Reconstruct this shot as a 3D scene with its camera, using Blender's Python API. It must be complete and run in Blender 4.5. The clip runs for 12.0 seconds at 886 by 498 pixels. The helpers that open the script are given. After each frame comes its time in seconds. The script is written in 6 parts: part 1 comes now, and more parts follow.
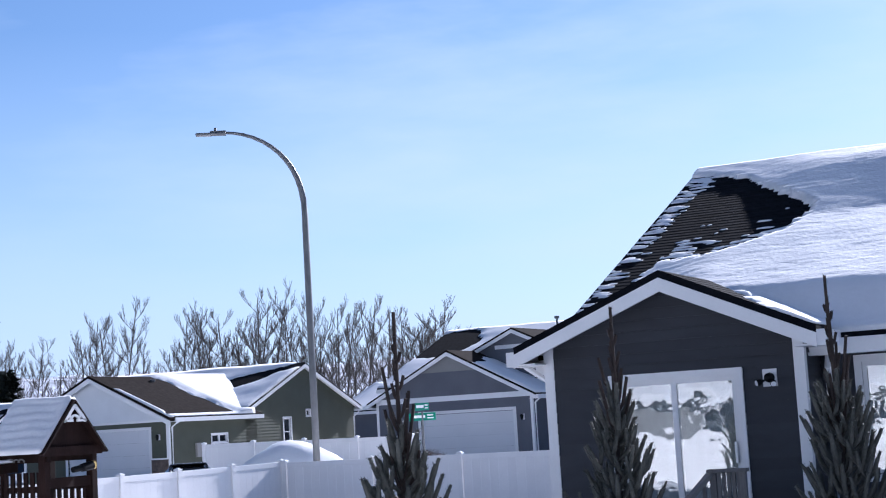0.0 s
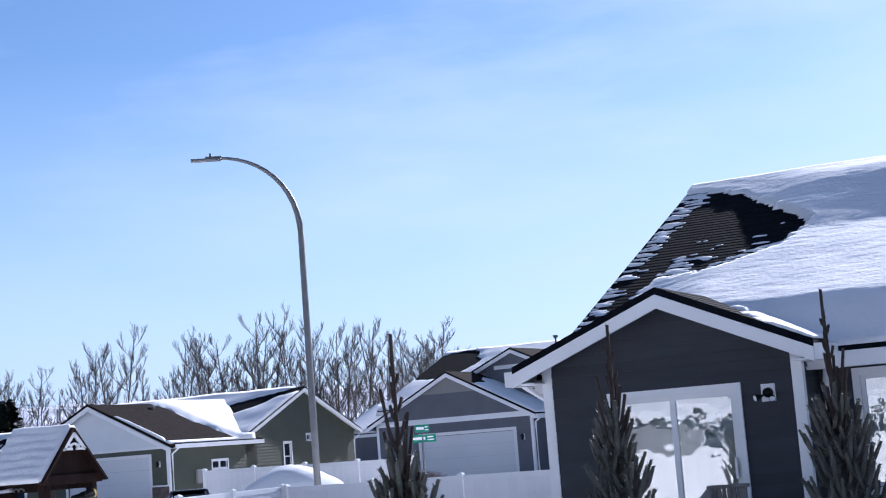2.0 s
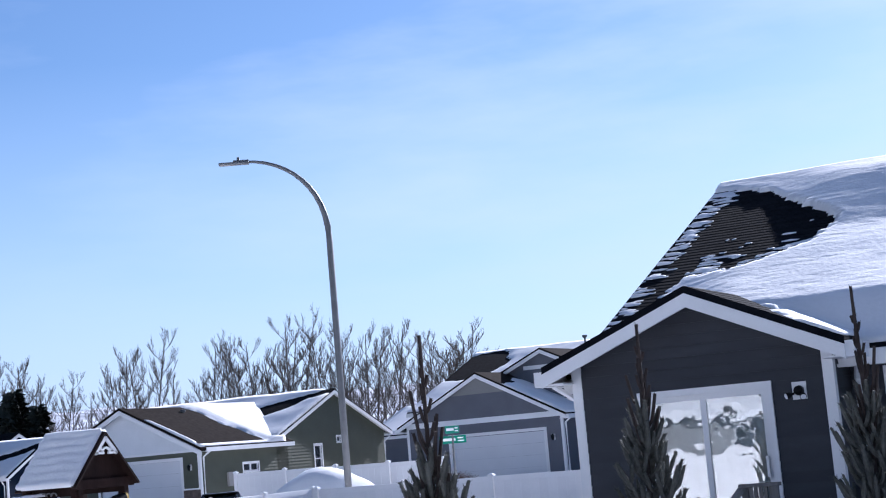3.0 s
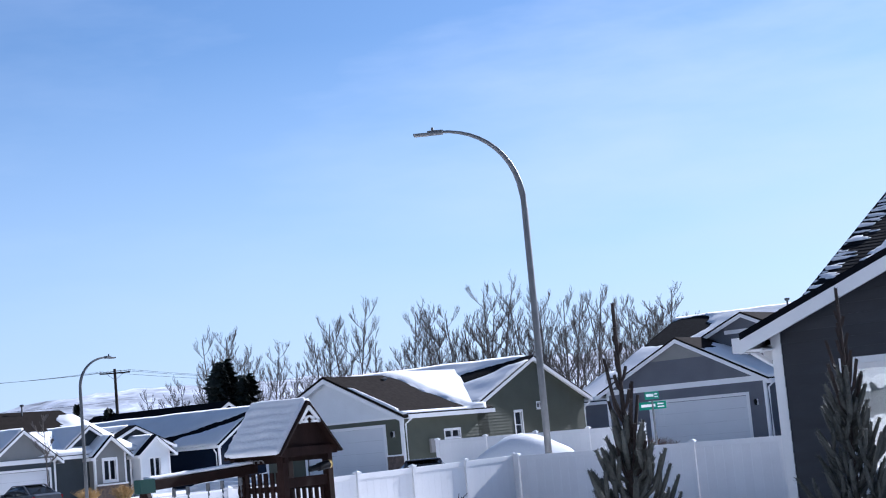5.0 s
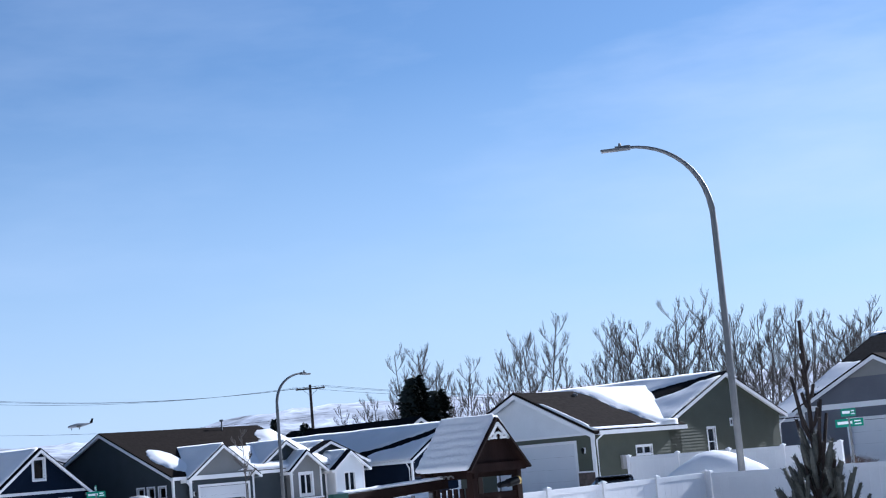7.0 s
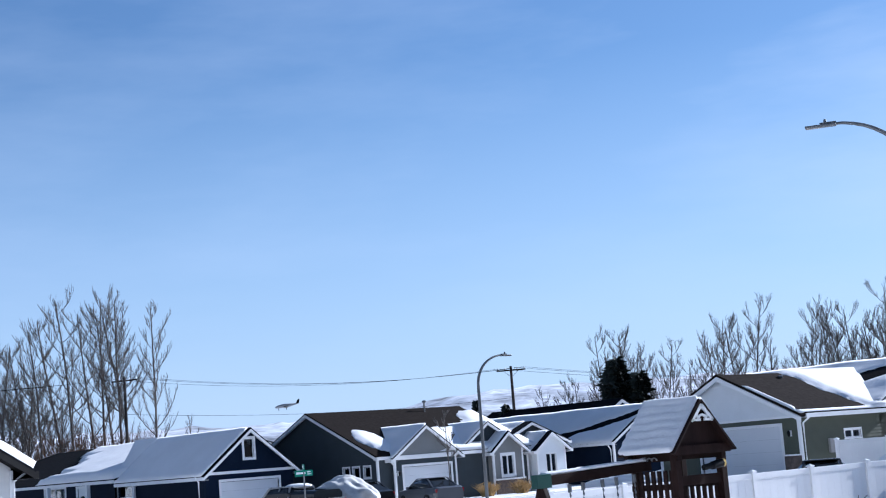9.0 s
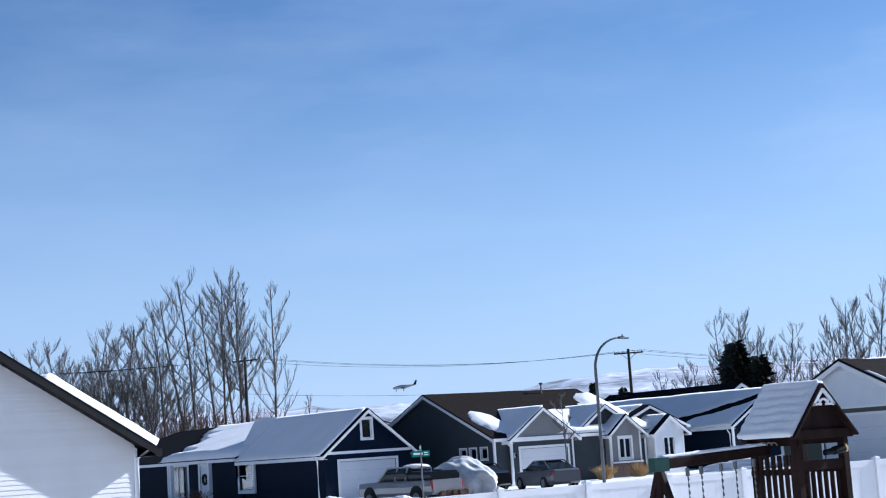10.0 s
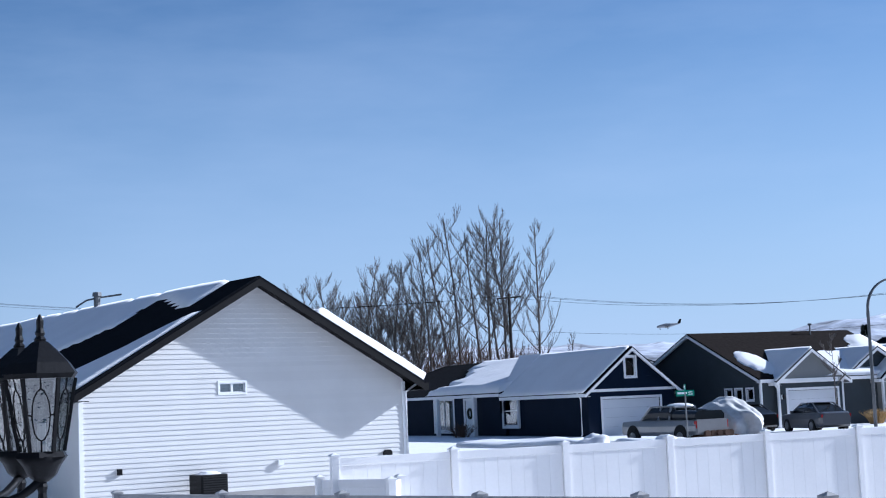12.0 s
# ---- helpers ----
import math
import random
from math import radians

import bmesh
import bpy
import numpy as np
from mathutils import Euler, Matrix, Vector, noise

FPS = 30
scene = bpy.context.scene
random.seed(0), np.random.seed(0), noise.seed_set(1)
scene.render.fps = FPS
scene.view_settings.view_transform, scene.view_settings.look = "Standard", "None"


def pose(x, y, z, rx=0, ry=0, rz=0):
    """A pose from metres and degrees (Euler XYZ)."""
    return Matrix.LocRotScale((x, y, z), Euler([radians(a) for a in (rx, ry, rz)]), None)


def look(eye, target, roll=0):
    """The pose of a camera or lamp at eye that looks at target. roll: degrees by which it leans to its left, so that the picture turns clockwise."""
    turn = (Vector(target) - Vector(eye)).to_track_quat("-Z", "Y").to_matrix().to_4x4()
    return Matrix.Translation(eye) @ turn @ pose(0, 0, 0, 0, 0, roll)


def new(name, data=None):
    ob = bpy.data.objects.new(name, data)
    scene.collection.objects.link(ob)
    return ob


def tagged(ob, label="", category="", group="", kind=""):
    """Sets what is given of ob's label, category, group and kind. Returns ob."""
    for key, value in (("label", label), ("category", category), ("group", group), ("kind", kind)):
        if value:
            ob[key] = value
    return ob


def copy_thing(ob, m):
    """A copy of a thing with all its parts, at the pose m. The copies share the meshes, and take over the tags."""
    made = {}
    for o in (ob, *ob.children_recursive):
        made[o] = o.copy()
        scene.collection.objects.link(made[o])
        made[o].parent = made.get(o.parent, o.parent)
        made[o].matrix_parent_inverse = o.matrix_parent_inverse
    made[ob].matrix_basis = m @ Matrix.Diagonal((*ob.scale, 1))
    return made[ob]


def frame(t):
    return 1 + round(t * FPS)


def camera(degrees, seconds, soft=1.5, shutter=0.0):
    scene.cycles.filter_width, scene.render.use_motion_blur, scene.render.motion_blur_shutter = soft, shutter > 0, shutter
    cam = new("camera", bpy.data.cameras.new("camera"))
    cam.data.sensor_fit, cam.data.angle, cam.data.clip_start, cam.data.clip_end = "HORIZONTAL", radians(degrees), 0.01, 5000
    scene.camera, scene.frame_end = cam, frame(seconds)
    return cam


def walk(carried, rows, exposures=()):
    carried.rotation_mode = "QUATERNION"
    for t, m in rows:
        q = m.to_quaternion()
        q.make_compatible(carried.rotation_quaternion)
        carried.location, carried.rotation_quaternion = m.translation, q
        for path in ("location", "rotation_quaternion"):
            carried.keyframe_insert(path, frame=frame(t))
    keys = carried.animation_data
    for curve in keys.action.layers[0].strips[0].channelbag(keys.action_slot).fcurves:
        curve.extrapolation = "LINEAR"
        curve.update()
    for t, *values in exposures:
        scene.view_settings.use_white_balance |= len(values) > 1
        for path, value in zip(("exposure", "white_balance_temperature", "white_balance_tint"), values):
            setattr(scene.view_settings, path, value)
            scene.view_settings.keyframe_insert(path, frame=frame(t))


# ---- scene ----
# ---- camera ----
cam = camera(32.54, 12.0, soft=1.1)
PATH = [
    (0, -0.168, 0.088, 2.692, 6.501, 3.348, 27.966),
    (0.5, -0.162, 0.088, 2.685, 6.637, 3.565, 27.949),
    (1, -0.159, 0.079, 2.689, 6.867, 3.856, 27.901),
    (1.5, -0.152, 0.075, 2.688, 7.113, 4.145, 27.889),
    (2, -0.144, 0.077, 2.685, 7.309, 4.438, 27.999),
    (2.5, -0.145, 0.079, 2.685, 7.416, 4.679, 28.348),
    (4.5, -0.106, 0.088, 2.695, 7.024, 5.158, 34.392),
    (5, -0.077, 0.080, 2.702, 6.836, 5.197, 36.697),
    (5.5, -0.031, 0.066, 2.707, 6.855, 5.172, 38.714),
    (6, 0.030, 0.044, 2.707, 7.176, 5.118, 40.536),
    (6.5, 0.065, 0.001, 2.707, 7.615, 5.024, 42.162),
    (7, 0.099, -0.042, 2.709, 8.050, 4.858, 43.907),
    (9, 0.120, -0.091, 2.706, 7.963, 4.383, 51.439),
    (9.5, 0.125, -0.094, 2.705, 7.779, 4.081, 53.622),
    (10, 0.122, -0.089, 2.698, 7.599, 3.718, 55.815),
    (10.5, 0.134, -0.090, 2.701, 7.336, 3.349, 58.128),
    (11, 0.141, -0.102, 2.703, 6.949, 2.975, 60.390),
    (11.5, 0.141, -0.108, 2.701, 6.411, 2.749, 62.884),
    (12, 0.144, -0.112, 2.706, 5.774, 2.433, 65.669)
]
walk(cam, [(t, pose(x, y, z, 90 + p, r, w)) for t, x, y, z, p, r, w in PATH],
     exposures=[(0.0, 0.74, 5500, 18), (2.5, 0.74, 5500, 18), (5.0, 0.68, 5450, 15), (7.0, 0.62, 5400, 12), (9.0, 0.6, 5350, 12), (12.0, 0.40, 5250, 12)])

# ---- light: low winter sun behind the houses, thin high cloud ----
SUN_ELEV, SUN_TURN = 26.5, 4.4          # turn: degrees from +y towards +x
sx, sy = math.sin(radians(SUN_TURN)), math.cos(radians(SUN_TURN))
sun_way = Vector((sx * math.cos(radians(SUN_ELEV)), sy * math.cos(radians(SUN_ELEV)), math.sin(radians(SUN_ELEV))))
sun = new("sun", bpy.data.lights.new("sun", "SUN"))
sun.data.energy, sun.data.angle, sun.data.color = 6.0, radians(0.6), (1.0, 0.95, 0.88)
sun.matrix_world = look((0, 0, 60), Vector((0, 0, 60)) - sun_way)

world = bpy.data.worlds.new("sky")
scene.world = world
world.use_nodes = True
wn, wl = world.node_tree.nodes, world.node_tree.links
sky = wn.new("ShaderNodeTexSky")
sky.sky_type, sky.sun_disc = "NISHITA", False
sky.sun_elevation, sky.sun_rotation = radians(SUN_ELEV), radians(SUN_TURN)
sky.air_density, sky.dust_density, sky.ozone_density = 1.0, 0.3, 4.0
coord = wn.new("ShaderNodeTexCoord")
veil_map = wn.new("ShaderNodeMapping")
veil_map.inputs["Scale"].default_value = (1.6, 1.6, 6.5)
veil_map.inputs["Rotation"].default_value = (0.25, 0.12, 0.4)
veil = wn.new("ShaderNodeTexNoise")
veil.inputs["Scale"].default_value, veil.inputs["Detail"].default_value, veil.inputs["Roughness"].default_value = 1.9, 6, 0.55
veil_ramp = wn.new("ShaderNodeMapRange")
veil_ramp.inputs["From Min"].default_value, veil_ramp.inputs["From Max"].default_value = 0.40, 0.68
veil_ramp.inputs["To Max"].default_value = 0.2
cloud = wn.new("ShaderNodeMixRGB")
cloud.inputs[2].default_value = (7.0, 7.8, 9.0, 1)
# thin haze that whitens the sky towards the horizon
split, low, haze = wn.new("ShaderNodeSeparateXYZ"), wn.new("ShaderNodeMapRange"), wn.new("ShaderNodeMixRGB")
low.inputs["From Min"].default_value, low.inputs["From Max"].default_value = 0.0, 0.26
low.inputs["To Min"].default_value, low.inputs["To Max"].default_value = 0.82, 0.0
haze.inputs[2].default_value = (5.7, 7.0, 8.8, 1)
back = wn["Background"]
back.inputs["Strength"].default_value = 0.069
wl.new(coord.outputs["Generated"], veil_map.inputs["Vector"])
wl.new(veil_map.outputs["Vector"], veil.inputs["Vector"])
wl.new(veil.outputs["Fac"], veil_ramp.inputs["Value"])
# the veil thickens and whitens towards the sun
dot, near_sun, bright, total = wn.new("ShaderNodeVectorMath"), wn.new("ShaderNodeMapRange"), wn.new("ShaderNodeMath"), wn.new("ShaderNodeMath")
dot.operation, bright.operation, total.operation = "DOT_PRODUCT", "MULTIPLY", "ADD"
dot.inputs[1].default_value = sun_way
near_sun.inputs["From Min"].default_value, near_sun.inputs["From Max"].default_value = 0.62, 0.99
near_sun.inputs["To Max"].default_value = 2.7
wl.new(coord.outputs["Generated"], dot.inputs[0])
wl.new(dot.outputs["Value"], near_sun.inputs["Value"])
wl.new(near_sun.outputs["Result"], bright.inputs[0])
wl.new(veil_ramp.outputs["Result"], bright.inputs[1])
wl.new(bright.outputs["Value"], total.inputs[0])
wl.new(veil_ramp.outputs["Result"], total.inputs[1])
total.use_clamp = True
wl.new(total.outputs["Value"], cloud.inputs[0])
wl.new(sky.outputs["Color"], cloud.inputs[1])
wl.new(coord.outputs["Generated"], split.inputs["Vector"])
wl.new(split.outputs["Z"], low.inputs["Value"])
# haze scatters forwards, so it is dimmer away from the sun
ahead, thick_haze = wn.new("ShaderNodeMapRange"), wn.new("ShaderNodeMath")
ahead.inputs["From Min"].default_value, ahead.inputs["From Max"].default_value = -0.3, 0.15
ahead.inputs["To Min"].default_value, ahead.inputs["To Max"].default_value = 0.15, 1.0
thick_haze.operation = "MULTIPLY"
wl.new(dot.outputs["Value"], ahead.inputs["Value"])
wl.new(low.outputs["Result"], thick_haze.inputs[0])
wl.new(ahead.outputs["Result"], thick_haze.inputs[1])
wl.new(thick_haze.outputs["Value"], haze.inputs[0])
wl.new(cloud.outputs["Color"], haze.inputs[1])
# the sky falls off in brightness away from the sun
away, sky_gain = wn.new("ShaderNodeMapRange"), wn.new("ShaderNodeVectorMath")
away.interpolation_type = "SMOOTHSTEP"
away.inputs["From Min"].default_value, away.inputs["From Max"].default_value = -0.45, 0.22
away.inputs["To Min"].default_value, away.inputs["To Max"].default_value = 0.5, 1.0
sky_gain.operation = "SCALE"
wl.new(dot.outputs["Value"], away.inputs["Value"])
wl.new(haze.outputs["Color"], sky_gain.inputs[0])
wl.new(away.outputs["Result"], sky_gain.inputs["Scale"])
wl.new(sky_gain.outputs["Vector"], back.inputs["Color"])


# ---- materials ----
def surface(name, colour, rough=0.7, metal=0.0, vary=0.12, scale=3.0, fine=60.0, bump=0.15, depth=0.01, stretch=(1, 1, 1), spec=0.22, random_tint=0.0):
    """A painted, wooden or mineral surface: colour that wanders at two scales, fine relief, uneven gloss."""
    m = bpy.data.materials.new(name)
    m.use_nodes = True
    n, l = m.node_tree.nodes, m.node_tree.links
    b = n["Principled BSDF"]
    b.inputs["Roughness"].default_value, b.inputs["Metallic"].default_value = rough, metal
    b.inputs["Specular IOR Level"].default_value = spec
    c = n.new("ShaderNodeTexCoord")
    mp = n.new("ShaderNodeMapping")
    mp.inputs["Scale"].default_value = stretch
    l.new(c.outputs["Object"], mp.inputs["Vector"])
    big, small = n.new("ShaderNodeTexNoise"), n.new("ShaderNodeTexNoise")
    big.inputs["Scale"].default_value, small.inputs["Scale"].default_value = scale, fine
    big.inputs["Detail"].default_value, small.inputs["Detail"].default_value = 5, 3
    l.new(mp.outputs["Vector"], big.inputs["Vector"])
    l.new(mp.outputs["Vector"], small.inputs["Vector"])
    add = n.new("ShaderNodeMath")
    add.operation = "MULTIPLY_ADD"
    add.inputs[1].default_value = 0.5
    l.new(small.outputs["Fac"], add.inputs[0])
    l.new(big.outputs["Fac"], add.inputs[2])
    rng = n.new("ShaderNodeMapRange")
    rng.inputs["From Min"].default_value, rng.inputs["From Max"].default_value = 0.45, 1.05
    rng.inputs["To Min"].default_value, rng.inputs["To Max"].default_value = 1 - vary, 1 + vary
    l.new(add.outputs["Value"], rng.inputs["Value"])
    last = rng.outputs["Result"]
    if random_tint:
        info = n.new("ShaderNodeObjectInfo")
        r2 = n.new("ShaderNodeMapRange")
        r2.inputs["To Min"].default_value, r2.inputs["To Max"].default_value = 1 - random_tint, 1 + random_tint
        l.new(info.outputs["Random"], r2.inputs["Value"])
        mul = n.new("ShaderNodeMath")
        mul.operation = "MULTIPLY"
        l.new(last, mul.inputs[0])
        l.new(r2.outputs["Result"], mul.inputs[1])
        last = mul.outputs["Value"]
    tint = n.new("ShaderNodeVectorMath")
    tint.operation = "SCALE"
    tint.inputs[0].default_value = colour
    l.new(last, tint.inputs["Scale"])
    l.new(tint.outputs["Vector"], b.inputs["Base Color"])
    bp = n.new("ShaderNodeBump")
    bp.inputs["Strength"].default_value, bp.inputs["Distance"].default_value = bump, depth
    l.new(add.outputs["Value"], bp.inputs["Height"])
    l.new(bp.outputs["Normal"], b.inputs["Normal"])
    return m


def snow_surface(name, colour=(0.79, 0.79, 0.8)):
    m = surface(name, colour, rough=0.75, vary=0.05, scale=0.7, fine=14.0, bump=0.35, depth=0.05, spec=0.3)
    return m


def glass_surface(name, mirror=0.3, wave=1.6, bend=0.14, tint=(0.75, 0.8, 0.82, 1)):
    """Coated window glass: it lets light through and mirrors the yard and sky."""
    m = bpy.data.materials.new(name)
    m.use_nodes = True
    n, l = m.node_tree.nodes, m.node_tree.links
    out = n["Material Output"]
    g, tr, mix = n.new("ShaderNodeBsdfGlossy"), n.new("ShaderNodeBsdfTransparent"), n.new("ShaderNodeMixShader")
    g.inputs["Roughness"].default_value = 0.015
    tr.inputs["Color"].default_value = tint
    mix.inputs[0].default_value = mirror
    c, nz, bp = n.new("ShaderNodeTexCoord"), n.new("ShaderNodeTexNoise"), n.new("ShaderNodeBump")
    nz.inputs["Scale"].default_value = wave
    bp.inputs["Strength"].default_value, bp.inputs["Distance"].default_value = bend, 0.02
    l.new(c.outputs["Object"], nz.inputs["Vector"])
    l.new(nz.outputs["Fac"], bp.inputs["Height"])
    l.new(bp.outputs["Normal"], g.inputs["Normal"])
    l.new(tr.outputs[0], mix.inputs[1])
    l.new(g.outputs[0], mix.inputs[2])
    l.new(mix.outputs[0], out.inputs["Surface"])
    return m


SNOW = snow_surface("snow")
SHINGLE = surface("asphalt_shingle", (0.008, 0.009, 0.012), spec=0.03, rough=1.0, vary=0.45, scale=6, fine=40, bump=0.5, random_tint=0.2)
SHINGLE_BROWN = surface("brown_shingle", (0.018, 0.0145, 0.013), spec=0.03, rough=1.0, vary=0.35, scale=5, fine=30, bump=0.5, random_tint=0.1)
WHITE = surface("white_paint", (0.78, 0.78, 0.78), rough=0.45, vary=0.04, scale=1.5, fine=30, bump=0.08)
VINYL = surface("white_vinyl", (0.83, 0.815, 0.805), rough=0.4, vary=0.04, scale=1.2, fine=18, bump=0.06, random_tint=0.02)
TAUPE = surface("taupe_vinyl", (0.36, 0.35, 0.34), rough=0.5, vary=0.08, scale=1.5, fine=25, bump=0.08)
CHARCOAL = surface("charcoal_siding", (0.046, 0.048, 0.055), rough=0.55, vary=0.14, scale=2.0, fine=50, bump=0.15, stretch=(1, 1, 3), random_tint=0.06)
OLIVE = surface("olive_siding", (0.09, 0.096, 0.072), rough=0.6, vary=0.1, scale=1.2, fine=25)
SLATE = surface("slate_grey_siding", (0.135, 0.142, 0.165), rough=0.6, vary=0.1, scale=1.2, fine=25)
NAVY = surface("navy_siding", (0.006, 0.012, 0.027), spec=0.06, rough=0.6, vary=0.14, scale=1.2, fine=25)
GREY = surface("dark_grey_siding", (0.055, 0.065, 0.072), spec=0.1, rough=0.6, vary=0.1, scale=1.2, fine=25)
BEIGE = surface("beige_siding", (0.23, 0.23, 0.225), rough=0.6, vary=0.08, scale=1.2, fine=25)
PALE = surface("pale_siding", (0.72, 0.74, 0.76), rough=0.6, vary=0.06, scale=1.2, fine=25)
WHITE_SIDING = surface("white_siding", (0.63, 0.62, 0.605), rough=0.5, vary=0.05, scale=1.0, fine=30, bump=0.1, random_tint=0.025)
BLACK_TRIM = surface("dark_bronze_trim", (0.009, 0.0085, 0.009), spec=0.1, rough=0.6, vary=0.2, scale=2, fine=30)
STONE = surface("stone_veneer", (0.13, 0.1, 0.085), rough=0.85, vary=0.45, scale=6, fine=30, bump=0.6, depth=0.03)
CONCRETE = surface("concrete", (0.3, 0.29, 0.28), rough=0.85, vary=0.15, scale=2, fine=30)
GARAGE = surface("garage_door_white", (0.68, 0.69, 0.71), rough=0.5, vary=0.04, scale=1, fine=20)
GALV = surface("galvanised_steel", (0.15, 0.155, 0.16), rough=0.5, metal=0.3, vary=0.15, scale=4, fine=40)
WOOD = surface("stained_redwood", (0.02, 0.01, 0.008), spec=0.1, rough=0.7, vary=0.35, scale=4, fine=40, stretch=(1, 1, 0.3), bump=0.3, random_tint=0.2)
WOOD_GREY = surface("weathered_wood", (0.2, 0.19, 0.18), rough=0.8, vary=0.25, scale=4, fine=40, stretch=(3, 3, 0.5), random_tint=0.15)
POLE_WOOD = surface("tarred_pole", (0.05, 0.042, 0.038), rough=0.85, vary=0.25, scale=3, fine=20)
BARK = surface("pale_bark", (0.12, 0.105, 0.095), rough=0.9, vary=0.3, scale=3, fine=20)
TWIG = surface("twig_bark", (0.13, 0.115, 0.105), rough=0.9, vary=0.25, scale=3, fine=20, random_tint=0.15)
BRUSH = surface("rusty_twigs", (0.12, 0.075, 0.055), rough=0.9, vary=0.3, scale=2, fine=10, random_tint=0.2)
NEEDLE = surface("spruce_needles", (0.085, 0.085, 0.072), rough=0.7, vary=0.5, scale=5, fine=40)
NEEDLE_BROWN = surface("brown_leader", (0.04, 0.03, 0.026), rough=0.8, vary=0.4, scale=6, fine=40)
PINE = surface("dark_pine", (0.03, 0.036, 0.028), rough=0.8, vary=0.5, scale=0.6, fine=6)
IRON = surface("black_iron", (0.007, 0.007, 0.008), spec=0.15, rough=0.5, metal=0.15, vary=0.2, scale=10, fine=80)
RUBBER = surface("rubber", (0.02, 0.02, 0.02), rough=0.85, vary=0.15)
STREET_GREEN = surface("sign_green", (0.01, 0.2, 0.13), rough=0.4, vary=0.05)
CURTAIN = surface("pale_blind", (0.88, 0.88, 0.85), rough=0.8, vary=0.12, scale=2, fine=12, stretch=(6, 6, 0.4))
# dark colour that stands in for the shade of unlit rooms
ROOM_SHADE = surface("room_shade", (0.06, 0.06, 0.065), rough=0.9, vary=0.2)
GLASS = glass_surface("window_glass", 0.22)
DOOR_GLASS = glass_surface("patio_glass", 0.2, 3.0, 0.11)
LAMP_GLASS = glass_surface("seeded_glass", 0.2, 30.0, 0.5, (0.55, 0.56, 0.54, 1))
SILVER = surface("silver_car_paint", (0.26, 0.26, 0.265), rough=0.28, metal=0.5, vary=0.06, scale=2, fine=20, bump=0.02)
GRAPHITE = surface("graphite_car_paint", (0.11, 0.112, 0.12), rough=0.28, metal=0.4, vary=0.06, scale=2, fine=20, bump=0.02)
BLACK_PAINT = surface("black_car_paint", (0.015, 0.015, 0.017), rough=0.25, vary=0.06, bump=0.02)
CAR_GLASS = surface("car_glass", (0.012, 0.014, 0.016), rough=0.06, vary=0.1, bump=0.0)
RED_LENS = surface("red_lens", (0.35, 0.02, 0.02), rough=0.25, vary=0.05)
TARP = surface("grey_tarp", (0.6, 0.59, 0.57), rough=0.6, vary=0.2, scale=1.2, fine=5, bump=0.5, depth=0.08)
PLANE_WHITE = surface("aircraft_grey", (0.25, 0.26, 0.28), rough=0.4, vary=0.05)
# snow greyed and blued in the base colour to imitate haze over distance
HILL = surface("hazy_snowy_range", (0.5, 0.53, 0.6), rough=0.9, vary=0.8, scale=0.006, fine=0.03, bump=0.8, depth=12)
ROAD = surface("packed_snow_road", (0.5, 0.5, 0.52), rough=0.8, vary=0.25, scale=0.4, fine=6, bump=0.3)
DRYGRASS = surface("dry_grass", (0.4, 0.27, 0.12), rough=0.9, vary=0.3, scale=4, fine=20)
BRASS = surface("brass", (0.5, 0.36, 0.12), rough=0.4, metal=0.7, vary=0.1)
PLASTIC_GREEN = surface("green_bracket", (0.015, 0.06, 0.05), rough=0.5, vary=0.1)

# ---- building helpers ----
PLACE = {}


def thing(name, at=(0, 0, 0), label="", category="", group="", kind="", turn=0.0):
    ob = new(name)
    ob.empty_display_size = 0.2
    ob.matrix_basis = pose(*at, 0, 0, turn)
    PLACE[ob] = ob.matrix_basis.copy()
    return tagged(ob, label, category, group, kind)


def part(name, bm, material, parent=None, label="", m=None, smooth=False):
    """Links a bmesh, given in the world (or in the frame m), as one mesh object under a thing or part."""
    if m is not None:
        bm.transform(m)
    if parent is not None:
        bm.transform(PLACE[parent].inverted())
    me = bpy.data.meshes.new(name)
    bm.to_mesh(me)
    bm.free()
    if smooth:
        for p in me.polygons:
            p.use_smooth = True
    me.materials.append(material)
    ob = new(name, me)
    if parent is not None:
        ob.parent = parent
        PLACE[ob] = PLACE[parent]
    else:
        PLACE[ob] = Matrix()
    if label:
        ob["label"] = label
    return ob


def mesh(verts, faces):
    bm = bmesh.new()
    vs = [bm.verts.new(v) for v in verts]
    for f in faces:
        bm.faces.new([vs[i] for i in f])
    return bm


def box(x0, x1, y0, y1, z0, z1, bm=None, bevel=0.0, m=None):
    bm = bm or bmesh.new()
    x0, x1, y0, y1, z0, z1 = min(x0, x1), max(x0, x1), min(y0, y1), max(y0, y1), min(z0, z1), max(z0, z1)
    vs = [bm.verts.new(m @ Vector(p) if m else p) for p in ((x0, y0, z0), (x1, y0, z0), (x1, y1, z0), (x0, y1, z0), (x0, y0, z1), (x1, y0, z1), (x1, y1, z1), (x0, y1, z1))]
    fs = [bm.faces.new([vs[i] for i in f]) for f in ((3, 2, 1, 0), (4, 5, 6, 7), (0, 1, 5, 4), (1, 2, 6, 5), (2, 3, 7, 6), (3, 0, 4, 7))]
    if bevel:
        es = list({e for f in fs for e in f.edges})
        bmesh.ops.bevel(bm, geom=es, offset=bevel, segments=2, affect="EDGES", profile=0.5)
    return bm


